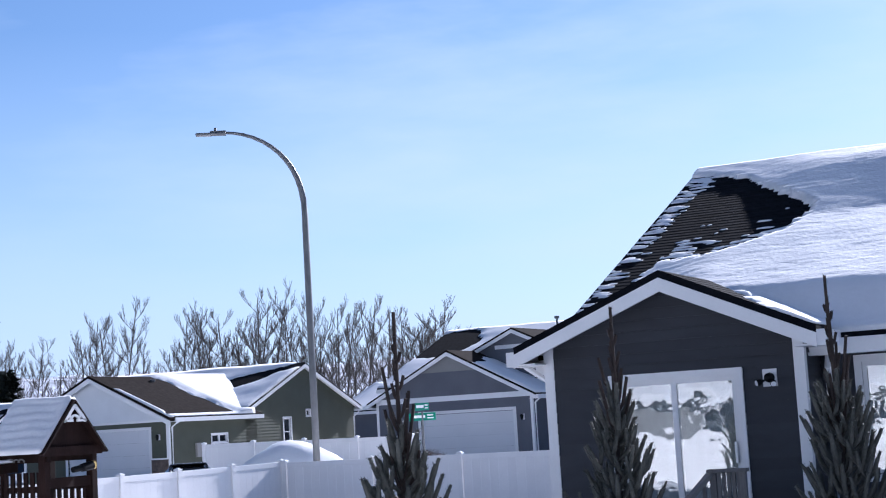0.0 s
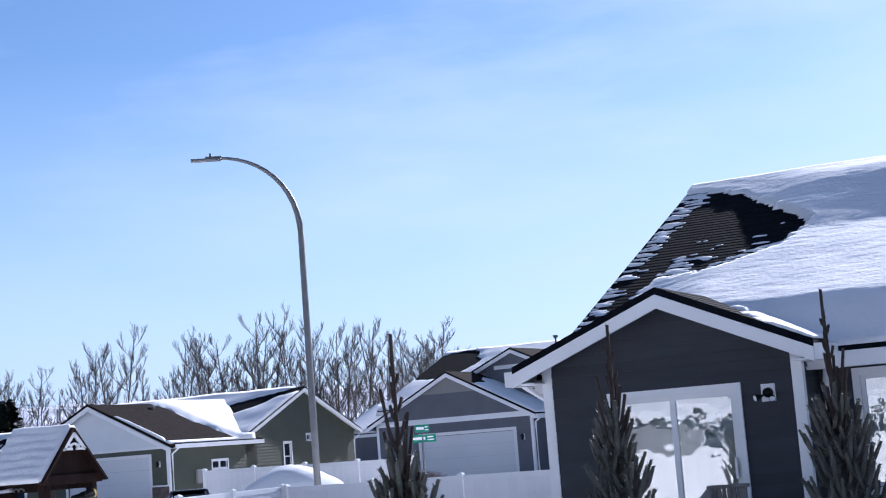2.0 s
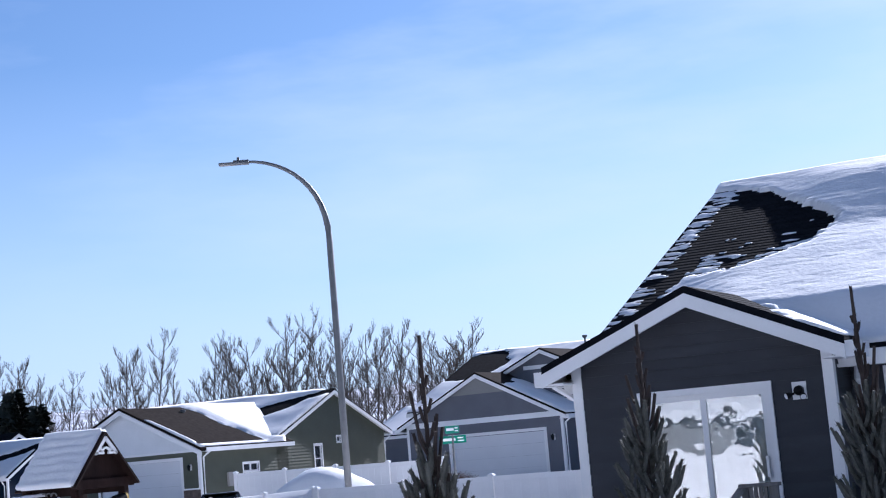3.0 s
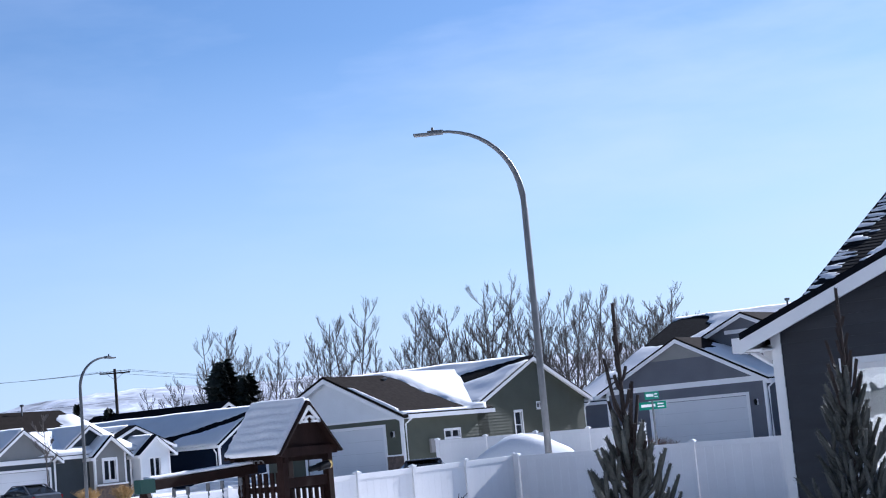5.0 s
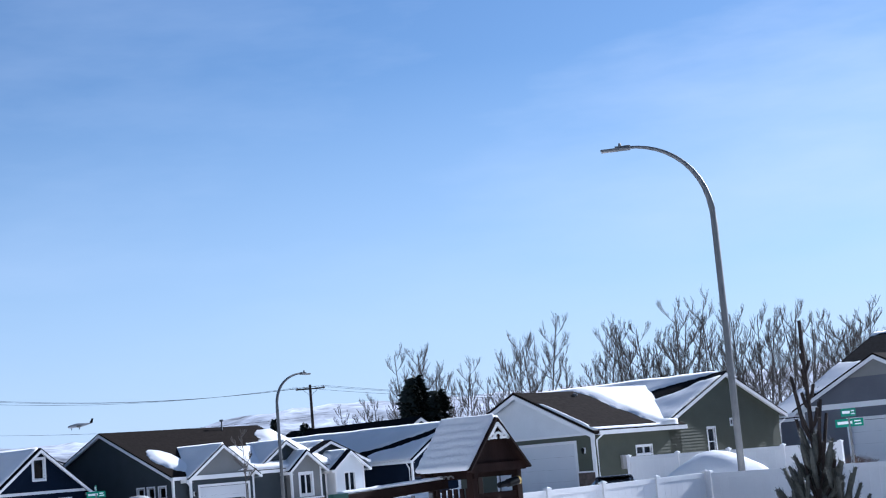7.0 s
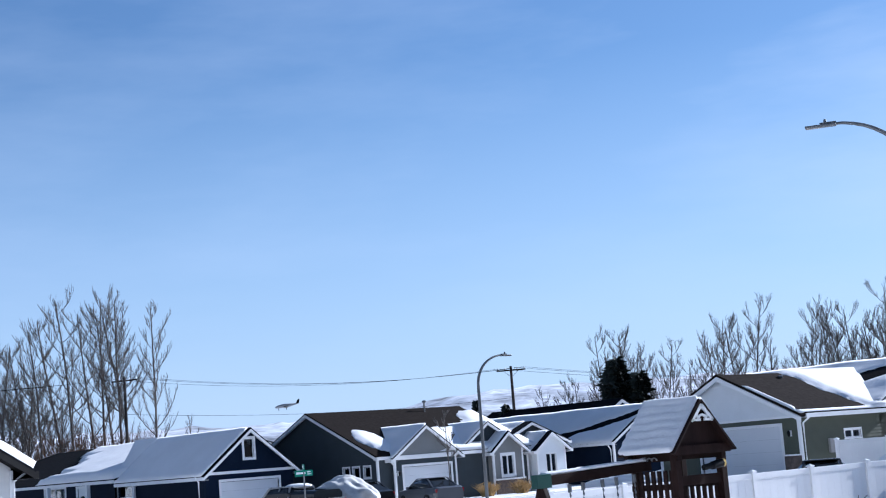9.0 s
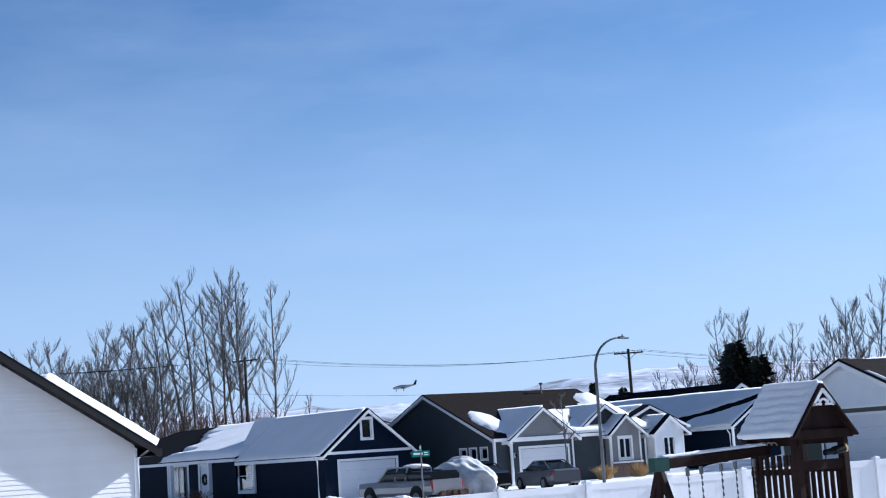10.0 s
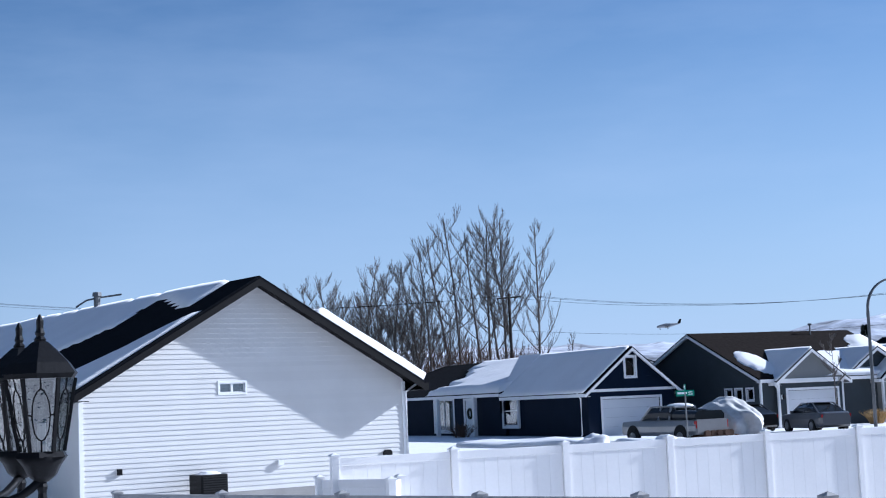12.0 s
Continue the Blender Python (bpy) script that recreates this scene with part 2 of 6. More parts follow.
def beam(a, b, w, h=None, bm=None, bevel=0.0):
    """A bar of w x h from a to b."""
    a, b, h = Vector(a), Vector(b), h or w
    d = b - a
    q = d.to_track_quat("Z", "Y").to_matrix().to_4x4()
    return box(-w / 2, w / 2, -h / 2, h / 2, 0, d.length, bm, bevel, Matrix.Translation(a) @ q)


def tube(points, radii, sides=8, bm=None, cap=True):
    bm = bm or bmesh.new()
    pts = [Vector(p) for p in points]
    if not hasattr(radii, "__len__"):
        radii = [radii] * len(pts)
    rings = []
    for i, p in enumerate(pts):
        d = (pts[min(i + 1, len(pts) - 1)] - pts[max(i - 1, 0)]).normalized()
        side = d.orthogonal().normalized() if abs(d.z) > 0.999 else d.cross(Vector((0, 0, 1))).normalized()
        up = side.cross(d)
        rings.append([bm.verts.new(p + (side * math.cos(2 * math.pi * k / sides) + up * math.sin(2 * math.pi * k / sides)) * radii[i]) for k in range(sides)])
    for r0, r1 in zip(rings, rings[1:]):
        for k in range(sides):
            bm.faces.new((r0[k], r0[(k + 1) % sides], r1[(k + 1) % sides], r1[k]))
    if cap:
        bm.faces.new(rings[0][::-1])
        bm.faces.new(rings[-1])
    return bm


def smooth_step(a, b, v):
    k = min(1.0, max(0.0, (v - a) / (b - a)))
    return k * k * (3 - 2 * k)


def ground_z(x, y):
    d = math.hypot(x, y)
    z = 0.45 * smooth_step(38, 62, d) + 0.55 * smooth_step(42, 60, y) * smooth_step(-66, -50, x)
    return z


# ---- ground ----
def build_ground():
    bm = bmesh.new()
    rings = [0, 4, 8, 12, 16, 20, 24, 28, 32, 36, 40, 44, 48, 52, 56, 60, 64, 68, 72, 78, 86, 96, 110, 140, 200, 320, 600, 1100, 1800, 2600, 4200]
    n = 120
    prev = None
    for r in rings:
        if r == 0:
            row = [bm.verts.new((0, 0, 0))] * n
        else:
            row = []
            for k in range(n):
                a = 2 * math.pi * k / n
                x, y = r * math.cos(a), r * math.sin(a)
                z = ground_z(x, y) if r < 300 else 0.45
                if 6 < r < 100:
                    z += 0.05 * noise.noise((x * 0.25, y * 0.25, 0))
                row.append(bm.verts.new((x, y, z)))
        if prev:
            for k in range(n):
                j = (k + 1) % n
                f = [prev[k], row[k], row[j]] if prev[k] is prev[j] else [prev[k], row[k], row[j], prev[j]]
                bm.faces.new(f)
        prev = row
    tagged(part("ground", bm, SNOW, smooth=True), "flat ground under a sheet of trodden white snow", "ground", kind="structure")
    # distant range, its aerial haze painted into the material colour
    bm = bmesh.new()
    rows_ = []
    for j in range(9):
        r = 2300 + j * 130
        row = []
        for k in range(181):
            a = radians(60 + k * 120 / 180)
            x, y = r * math.cos(a), r * math.sin(a)
            deg = math.degrees(a)
            ridge = 148 - 24 * smooth_step(139, 144, deg) + 12 * noise.noise((x * 0.002, y * 0.002, 3)) + 9 * noise.noise((x * 0.007, y * 0.007, 5))
            h = ridge * smooth_step(-1, 8, j) + (10 * noise.noise((x * 0.02, y * 0.02, 1)) if j else 0)
            row.append(bm.verts.new((x, y, -6 + max(0, h))))
        rows_.append(row)
    for r0, r1 in zip(rows_, rows_[1:]):
        for k in range(180):
            bm.faces.new((r0[k], r0[k + 1], r1[k + 1], r1[k]))
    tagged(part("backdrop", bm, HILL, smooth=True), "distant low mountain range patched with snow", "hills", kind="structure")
    # street
    bm = bmesh.new()
    rows_ = []
    for y in range(-20, 131, 5):
        row = []
        for x in (-60.5, -56.5, -52.5):
            row.append(bm.verts.new((x, y, ground_z(x, y) + 0.06)))
        rows_.append(row)
    for r0, r1 in zip(rows_, rows_[1:]):
        for k in range(2):
            bm.faces.new((r0[k], r0[k + 1], r1[k + 1], r1[k]))
    tagged(part("road", bm, ROAD, smooth=True), "residential street covered in packed snow", "road", kind="structure")


build_ground()


# ---- houses ----
def strips(s0, s1, z0, ze, zr, lap, holes, sm=None):
    """Courses of lap siding over a wall from s0 to s1, z0 up to the eaves ze and, for a gable, the ridge zr; they stop at the holes."""
    sm = (s0 + s1) / 2 if sm is None else sm

    def ends(z):
        if zr <= ze or z <= ze:
            return s0, s1
        k = min(1, (z - ze) / (zr - ze))
        return s0 + (sm - s0) * k, s1 + (sm - s1) * k
    cuts = {z0, zr if zr > ze else ze}
    z = z0
    while z < max(ze, zr):
        cuts.add(z)
        z += lap
    zs = sorted(cuts)
    for za, zb in zip(zs, zs[1:]):
        if zb - za < 0.004:
            continue
        a0, a1 = ends(za)
        b0, b1 = ends(zb)
        spans = [(a0, a1, b0, b1)]
        for h0, h1, hz0, hz1 in holes:
            if hz1 <= za + 0.3 * (zb - za) or hz0 >= zb - 0.3 * (zb - za):
                continue
            nxt = []
            for p0, p1, q0, q1 in spans:
                if h1 <= p0 or h0 >= p1:
                    nxt.append((p0, p1, q0, q1))
                    continue
                if h0 > p0:
                    nxt.append((p0, h0, q0, h0))
                if h1 < p1:
                    nxt.append((h1, p1, h1, q1))
            spans = nxt
        for sp in spans:
            if sp[1] - sp[0] > 0.01:
                yield za, zb, sp


def siding(parent, face, s0, s1, z0, ze, zr, lap, holes, material, single=False, sm=None, m=None, thick=0.12, name="wall"):
    """A wall of lap siding. face(s, out, z) gives the place; out is metres outwards. single: each course is a piece of its own."""
    bm = bmesh.new()
    lip = (0.2 if material is CHARCOAL else 0.17 if single else 0.16) * lap
    pieces = []
    for za, zb, (p0, p1, q0, q1) in strips(s0, s1, z0, ze, zr, lap, holes, sm):
        shape = [face(p0, lip, za), face(p1, lip, za), face(q1, 0.003, zb), face(q0, 0.003, zb),
                 face(p0, -thick, za), face(p1, -thick, za), face(q1, -thick, zb), face(q0, -thick, zb)]
        pieces.append(shape)
    quads = ((0, 1, 2, 3), (5, 4, 7, 6), (1, 0, 4, 5), (3, 2, 6, 7), (0, 3, 7, 4), (2, 1, 5, 6))

    def add(bm, shape):
        vs = [bm.verts.new(p) for p in shape]
        for q in quads:
            bm.faces.new([vs[i] for i in q])
    if not single:
        for s in pieces:
            add(bm, s)
        bmesh.ops.remove_doubles(bm, verts=bm.verts, dist=0.0005)
        bmesh.ops.recalc_face_normals(bm, faces=bm.faces)
        ob = part("siding", bm, material, parent, m=m)
        ob["kind"] = "stuff"
        return ob
    if not pieces:
        return
    core = bmesh.new()
    for s in pieces:
        add(core, [s[i] for i in (4, 5, 6, 7)] + [v + (v - w) * -0.2 for v, w in zip((s[4], s[5], s[6], s[7]), (s[0], s[1], s[2], s[3]))])
    bmesh.ops.recalc_face_normals(core, faces=core.faces)
    wall = part(name, core, material, parent, m=m)
    for s in pieces:
        b = bmesh.new()
        add(b, s)
        bmesh.ops.recalc_face_normals(b, faces=b.faces)
        part("siding_board", b, material, wall, m=m)


def panel_face(axis, sign, pos):
    """face() for a wall on the plane axis = pos whose outside looks along sign * axis."""
    if axis == "x":
        return lambda s, o, z: Vector((pos + sign * o, s, z))
    return lambda s, o, z: Vector((s, pos + sign * o, z))


def bar(face, s0, s1, o0, o1, z0, z1, bm=None):
    bm = bm or bmesh.new()
    a, b = face(s0, o0, z0), face(s1, o1, z1)
    return box(a.x, b.x, a.y, b.y, a.z, b.z, bm)


def window(parent, face, s0, s1, z0, z1, m=None, mullions=1, inside=None, sash=0.05, trim=0.09, glass=None, trim_mat=None, rail=False):
    """A window with casing, sash bars, panes and, behind them, a pale curtain or a dark sheet with the room's shade in
    its colour.
    """
    root = new("window")
    root.parent = parent
    PLACE[root] = PLACE[parent]
    t = trim_mat or WHITE
    frame_bm = bmesh.new()
    bar(face, s0 - trim, s0, -0.1, 0.035, z0 - trim, z1 + trim, frame_bm)
    bar(face, s1, s1 + trim, -0.1, 0.035, z0 - trim, z1 + trim, frame_bm)
    bar(face, s0, s1, -0.1, 0.032, z1, z1 + trim, frame_bm)
    bar(face, s0, s1, -0.1, 0.032, z0 - trim, z0, frame_bm)
    part("frame", frame_bm, t, root, m=m)
    n = mullions + 1
    w = (s1 - s0) / n
    for k in range(n):
        a, b = s0 + k * w, s0 + (k + 1) * w
        sb = bmesh.new()
        bar(face, a, a + sash, -0.08, -0.01, z0, z1, sb)
        bar(face, b - sash, b, -0.08, -0.01, z0, z1, sb)
        bar(face, a + sash, b - sash, -0.08, -0.012, z0, z0 + sash, sb)
        bar(face, a + sash, b - sash, -0.08, -0.012, z1 - sash, z1, sb)
        if rail:
            bar(face, a + sash, b - sash, -0.08, -0.012, (z0 + z1) / 2 - 0.025, (z0 + z1) / 2 + 0.025, sb)
        part("sash", sb, t, root, m=m)
        pane = part("pane", bar(face, a + sash, b - sash, -0.05, -0.044, z0 + sash, z1 - sash), glass or GLASS, root, m=m)
        pane.visible_shadow = False
    # flat sheet close behind the panes; by default the room's darkness is painted on it
    part("blind", bar(face, s0, s1, -0.3, -0.28, z0, z1), inside or ROOM_SHADE, root, m=m)
    return root


def garage_door(parent, face, s0, s1, z0, z1, m=None, trim=0.14, trim_mat=None):
    root = new("garage_door")
    root.parent = parent
    PLACE[root] = PLACE[parent]
    fr = bmesh.new()
    bar(face, s0 - trim, s0, -0.12, 0.04, z0, z1 + trim, fr)
    bar(face, s1, s1 + trim, -0.12, 0.04, z0, z1 + trim, fr)
    bar(face, s0, s1, -0.12, 0.038, z1, z1 + trim, fr)
    part("frame", fr, trim_mat or WHITE, root, m=m)
    h = (z1 - z0) / 4
    for k in range(4):
        b = bmesh.new()
        bar(face, s0, s1, -0.12, -0.07, z0 + k * h + 0.002, z0 + (k + 1) * h - 0.002, b)
        n = 8
        w = (s1 - s0) / n
        for j in range(n):
            bar(face, s0 + j * w + 0.07, s0 + (j + 1) * w - 0.07, -0.07, -0.066, z0 + k * h + 0.09, z0 + (k + 1) * h - 0.09, b)
        part("panel", b, GARAGE, root, m=m)
    return root


def wing(parent, axis, a0, a1, b0, b1, z0, ze, zr, wall, roof, trim=None, lap=0.17, over=0.35, rake=0.3, holes=None, single=(), m=None, bm_=None, ends=(1, 1), sides=(1, 1), gable=None, courses=False, fascia=0.17, gutter=True, thick=0.09, corners=True):
    """A gabled block: ridge along axis from a0 to a1, walls across from b0 to b1. holes: {"a0": [...], "b1": [...]} openings of each wall
    as (s0, s1, z0, z1). bm_: where the ridge stands across the block."""
    trim, holes = trim or WHITE, holes or {}
    mid = (b0 + b1) / 2 if bm_ is None else bm_
    P = (lambda a, b, z: Vector((a, b, z))) if axis == "x" else (lambda a, b, z: Vector((b, a, z)))
    other = "y" if axis == "x" else "x"
    for key, pos, sign, on in (("a0", a0, -1, ends[0]), ("a1", a1, 1, ends[1])):
        if on:
            f = panel_face(axis, sign, pos)
            siding(parent, f, b0, b1, z0, ze, zr, lap, holes.get(key, ()), wall, key in single, mid, m)
    for key, pos, sign, on in (("b0", b0, -1, sides[0]), ("b1", b1, 1, sides[1])):
        if on:
            f = panel_face(other, sign, pos)
            siding(parent, f, a0 + 0.012, a1 - 0.012, z0, ze, ze, lap, holes.get(key, ()), wall, key in single, None, m)
    # corner boards
    for a, sa in ((a0, -1), (a1, 1)):
        if not corners or not ends[0 if sa < 0 else 1]:
            continue
        for b, sb in ((b0, -1), (b1, 1)):
            bm = bmesh.new()
            p, q = P(a - sa * 0.1, b + sb * 0.03, z0), P(a + sa * 0.03, b - sb * 0.1, ze - 0.02)
            box(p.x, q.x, p.y, q.y, p.z, q.z, bm)
            part("corner_board", bm, trim, parent, m=m)
    # roof slopes, rake boards, eave boards
    for b, sb in ((b0, -1), (b1, 1)):
        run = abs(b - mid)
        k = (zr - ze) / run
        be, zE = b + sb * over, ze - k * over
        A0 = a0 - (rake if ends[0] else 0)
        A1 = a1 + (rake if ends[1] else 0)
        lo, hi = zE + 0.12, zr + 0.12
        bm = bmesh.new()
        vs = [P(A0, be, lo), P(A1, be, lo), P(A1, mid, hi), P(A0, mid, hi)]
        dn = Vector((0, 0, thick))
        allv = [bm.verts.new(v) for v in vs] + [bm.verts.new(v - dn) for v in vs]
        for q in ((0, 1, 2, 3), (5, 4, 7, 6), (1, 0, 4, 5), (3, 2, 6, 7), (0, 3, 7, 4), (2, 1, 5, 6)):
            bm.faces.new([allv[i] for i in q])
        bmesh.ops.recalc_face_normals(bm, faces=bm.faces)
        slope = part("roof", bm, roof, parent, m=m)
        if courses:
            n = int(math.hypot(run + over, hi - lo) / 0.145)
            for j in range(n):
                f0, f1 = j / n, (j + 1.15) / n
                f1 = min(f1, 1)
                q0 = Vector(P(A0, be + (mid - be) * f0, lo + (hi - lo) * f0))
                nrm = Vector(P(0, sb * (hi - lo), abs(be - mid))).normalized()
                ext = P(A1 - A0, 0, 0)
                up = P(0, (mid - be) * (f1 - f0), (hi - lo) * (f1 - f0))
                c = [q0 + nrm * 0.008, q0 + ext + nrm * 0.008, q0 + ext + up + nrm * 0.003, q0 + up + nrm * 0.003]
                b2 = mesh([*c, *[v - nrm * 0.012 for v in c]], ((0, 1, 2, 3), (1, 0, 4, 5), (0, 3, 7, 4), (2, 1, 5, 6)))
                bmesh.ops.recalc_face_normals(b2, faces=b2.faces)
                part("shingle_course", b2, roof, slope, m=m)
        for on, A, sa in ((ends[0], A0, -1), (ends[1], A1, 1)):
            if on:
                t = 0.035
                c = [P(A, be, lo - thick), P(A, mid, hi - thick), P(A, mid, hi - thick - fascia), P(A, be, lo - thick - fascia)]
                c2 = [v + P(sa * t, 0, 0) for v in c]
                b2 = mesh([*c, *c2], ((0, 1, 2, 3), (7, 6, 5, 4), (0, 4, 5, 1), (1, 5, 6, 2), (2, 6, 7, 3), (3, 7, 4, 0)))
                bmesh.ops.recalc_face_normals(b2, faces=b2.faces)
                part("rake_board", b2, trim, parent, m=m)
                # soffit under the rake
                s = [P(A, be, lo - thick - 0.03), P(A, mid, hi - thick - 0.03), P(A - sa * rake, mid, hi - thick - 0.03), P(A - sa * rake, be, lo - thick - 0.03)]
                part("soffit", mesh([*s, *[v - Vector((0, 0, 0.02)) for v in s]], ((0, 1, 2, 3), (7, 6, 5, 4), (0, 4, 5, 1), (2, 6, 7, 3))), trim, parent, m=m)
        p, q = P(A0, be, lo - thick - fascia + 0.02), P(A1, be + sb * (0.11 if gutter else 0.03), lo - thick + 0.04)
        b2 = box(p.x, q.x, p.y, q.y, p.z, q.z)
        part("gutter" if gutter else "eave_board", b2, trim, parent, m=m)
        p, q = P(A0 + 0.01, be, lo - thick - fascia + 0.03), P(A1 - 0.01, b, lo - thick - fascia + 0.05)
        part("soffit", box(p.x, q.x, p.y, q.y, p.z, q.z), trim, parent, m=m)


def downspout(parent, x, y, z0, z1, m=None, dx=0.0, dy=0.0, mat=None):
    pts = [(x + dx, y + dy, z1), (x + dx, y + dy, z1 - 0.08), (x, y, z1 - 0.32), (x, y, z0 + 0.15), (x + dx * 0.5, y + dy * 0.5, z0 + 0.03)]
    part("downspout", tube(pts, 0.045, 6), mat or WHITE, parent, m=m)


def wall_lantern(parent, face, s, z, m=None):
    root = new("porch_light")
    root.parent = parent
    PLACE[root] = PLACE[parent]
    part("back_plate", bar(face, s - 0.09, s + 0.09, 0.0, 0.04, z - 0.13, z + 0.13), WHITE, root, m=m)
    c = face(s, 0.13, z)
    bm = bmesh.new()
    bmesh.ops.create_cone(bm, cap_ends=True, segments=8, radius1=0.05, radius2=0.085, depth=0.2, matrix=Matrix.Translation(c - Vector((0, 0, 0.03))))
    part("lamp_head", bm, IRON, root, m=m)
    bm = bmesh.new()
    bmesh.ops.create_cone(bm, cap_ends=True, segments=8, radius1=0.1, radius2=0.02, depth=0.07, matrix=Matrix.Translation(c + Vector((0, 0, 0.1))))
    part("cap", bm, IRON, root, m=m)


def flood_light(parent, face, s, z, m=None):
    """A white square plate with a dark canopy and two small lamp heads."""
    root = new("flood_light")
    root.parent = parent
    PLACE[root] = PLACE[parent]
    part("back_plate", bar(face, s - 0.085, s + 0.085, 0.0, 0.035, z - 0.105, z + 0.105), WHITE, root, m=m)
    c = face(s, 0.04, z)
    out = face(s, 1.0, z) - face(s, 0.0, z)
    part("canopy", tube([c, c + out * 0.06, c + out * 0.09], [0.062, 0.055, 0.02], 12), IRON, root, m=m)
    for side, drop in ((-1, 0.03), (1, 0.05)):
        e = face(s + side * 0.05, 0.1, z - 0.03)
        q = face(s + side * (0.13 if side < 0 else 0.075), 0.17, z - drop - 0.03)
        head = part("lamp_head", tube([e, e.lerp(q, 0.45), e.lerp(q, 0.5), q], [0.014, 0.016, 0.034, 0.042], 10), IRON, root, m=m)
        part("lens", tube([q, q + (q - e).normalized() * 0.006], [0.036, 0.03], 10), PALE, head, m=m)


def roof_vent(x, y, z, m=None, label="black metal vent pipe through the roof", h=0.5):
    v = thing("roof_vent", (x, y, z), label, "vent")
    part("pipe", tube([(x, y, z - 0.1), (x, y, z + h)], 0.05, 8), GALV, v)
    part("cap", tube([(x, y, z + h), (x, y, z + h + 0.04), (x, y, z + h + 0.12), (x, y, z + h + 0.14)], [0.1, 0.13, 0.13, 0.04], 10), GALV, v)
    part("flashing", tube([(x, y, z - 0.06), (x, y, z + 0.05)], [0.2, 0.07], 8), IRON, v)


def snow_sheet(corner, ulen, vlen, uvec, vvec, depth, step=0.25, label="wind-drifted white snow lying on a roof", m=None):
    """Snow on a slope: depth(u, v) is its thickness in metres, bare where it is not above nought."""
    c, u_, v_ = Vector(corner), Vector(uvec).normalized(), Vector(vvec).normalized()
    if m is not None:
        c, u_, v_ = m @ c, m.to_3x3() @ u_, m.to_3x3() @ v_
    n = u_.cross(v_)
    if n.z < 0:
        n = -n
    nu, nv = max(2, int(ulen / step)), max(2, int(vlen / step))
    bm = bmesh.new()
    grid, deep = {}, {}
    for i in range(nu + 1):
        for j in range(nv + 1):
            deep[i, j] = depth(ulen * i / nu, vlen * j / nv)
    for i in range(nu):
        for j in range(nv):
            ks = ((i, j), (i + 1, j), (i + 1, j + 1), (i, j + 1))
            if max(deep[k] for k in ks) <= 0:
                continue
            for k in ks:
                if k not in grid:
                    d = deep[k]
                    grid[k] = bm.verts.new(c + u_ * (ulen * k[0] / nu) + v_ * (vlen * k[1] / nv) + n * (max(d, -0.02) if d > 0 else -0.02))
            bm.faces.new([grid[k] for k in ks])
    bmesh.ops.recalc_face_normals(bm, faces=bm.faces)
    me_up = sum((f.normal.z for f in bm.faces), 0.0)
    if me_up < 0:
        bmesh.ops.reverse_faces(bm, faces=bm.faces)
    # skirt
    edge = [e for e in bm.edges if len(e.link_faces) == 1]
    ret = bmesh.ops.extrude_edge_only(bm, edges=edge)
    for v in [g for g in ret["geom"] if isinstance(g, bmesh.types.BMVert)]:
        v.co -= n * ((v.co - c).dot(n) + 0.03)
    return tagged(part("roof_snow", bm, SNOW, smooth=True), label, "snow", kind="stuff")


def fbm(x, y, z=0.0, k=4):
    return sum(noise.noise((x * 2 ** i, y * 2 ** i, z + 7 * i)) / 2 ** i for i in range(k))


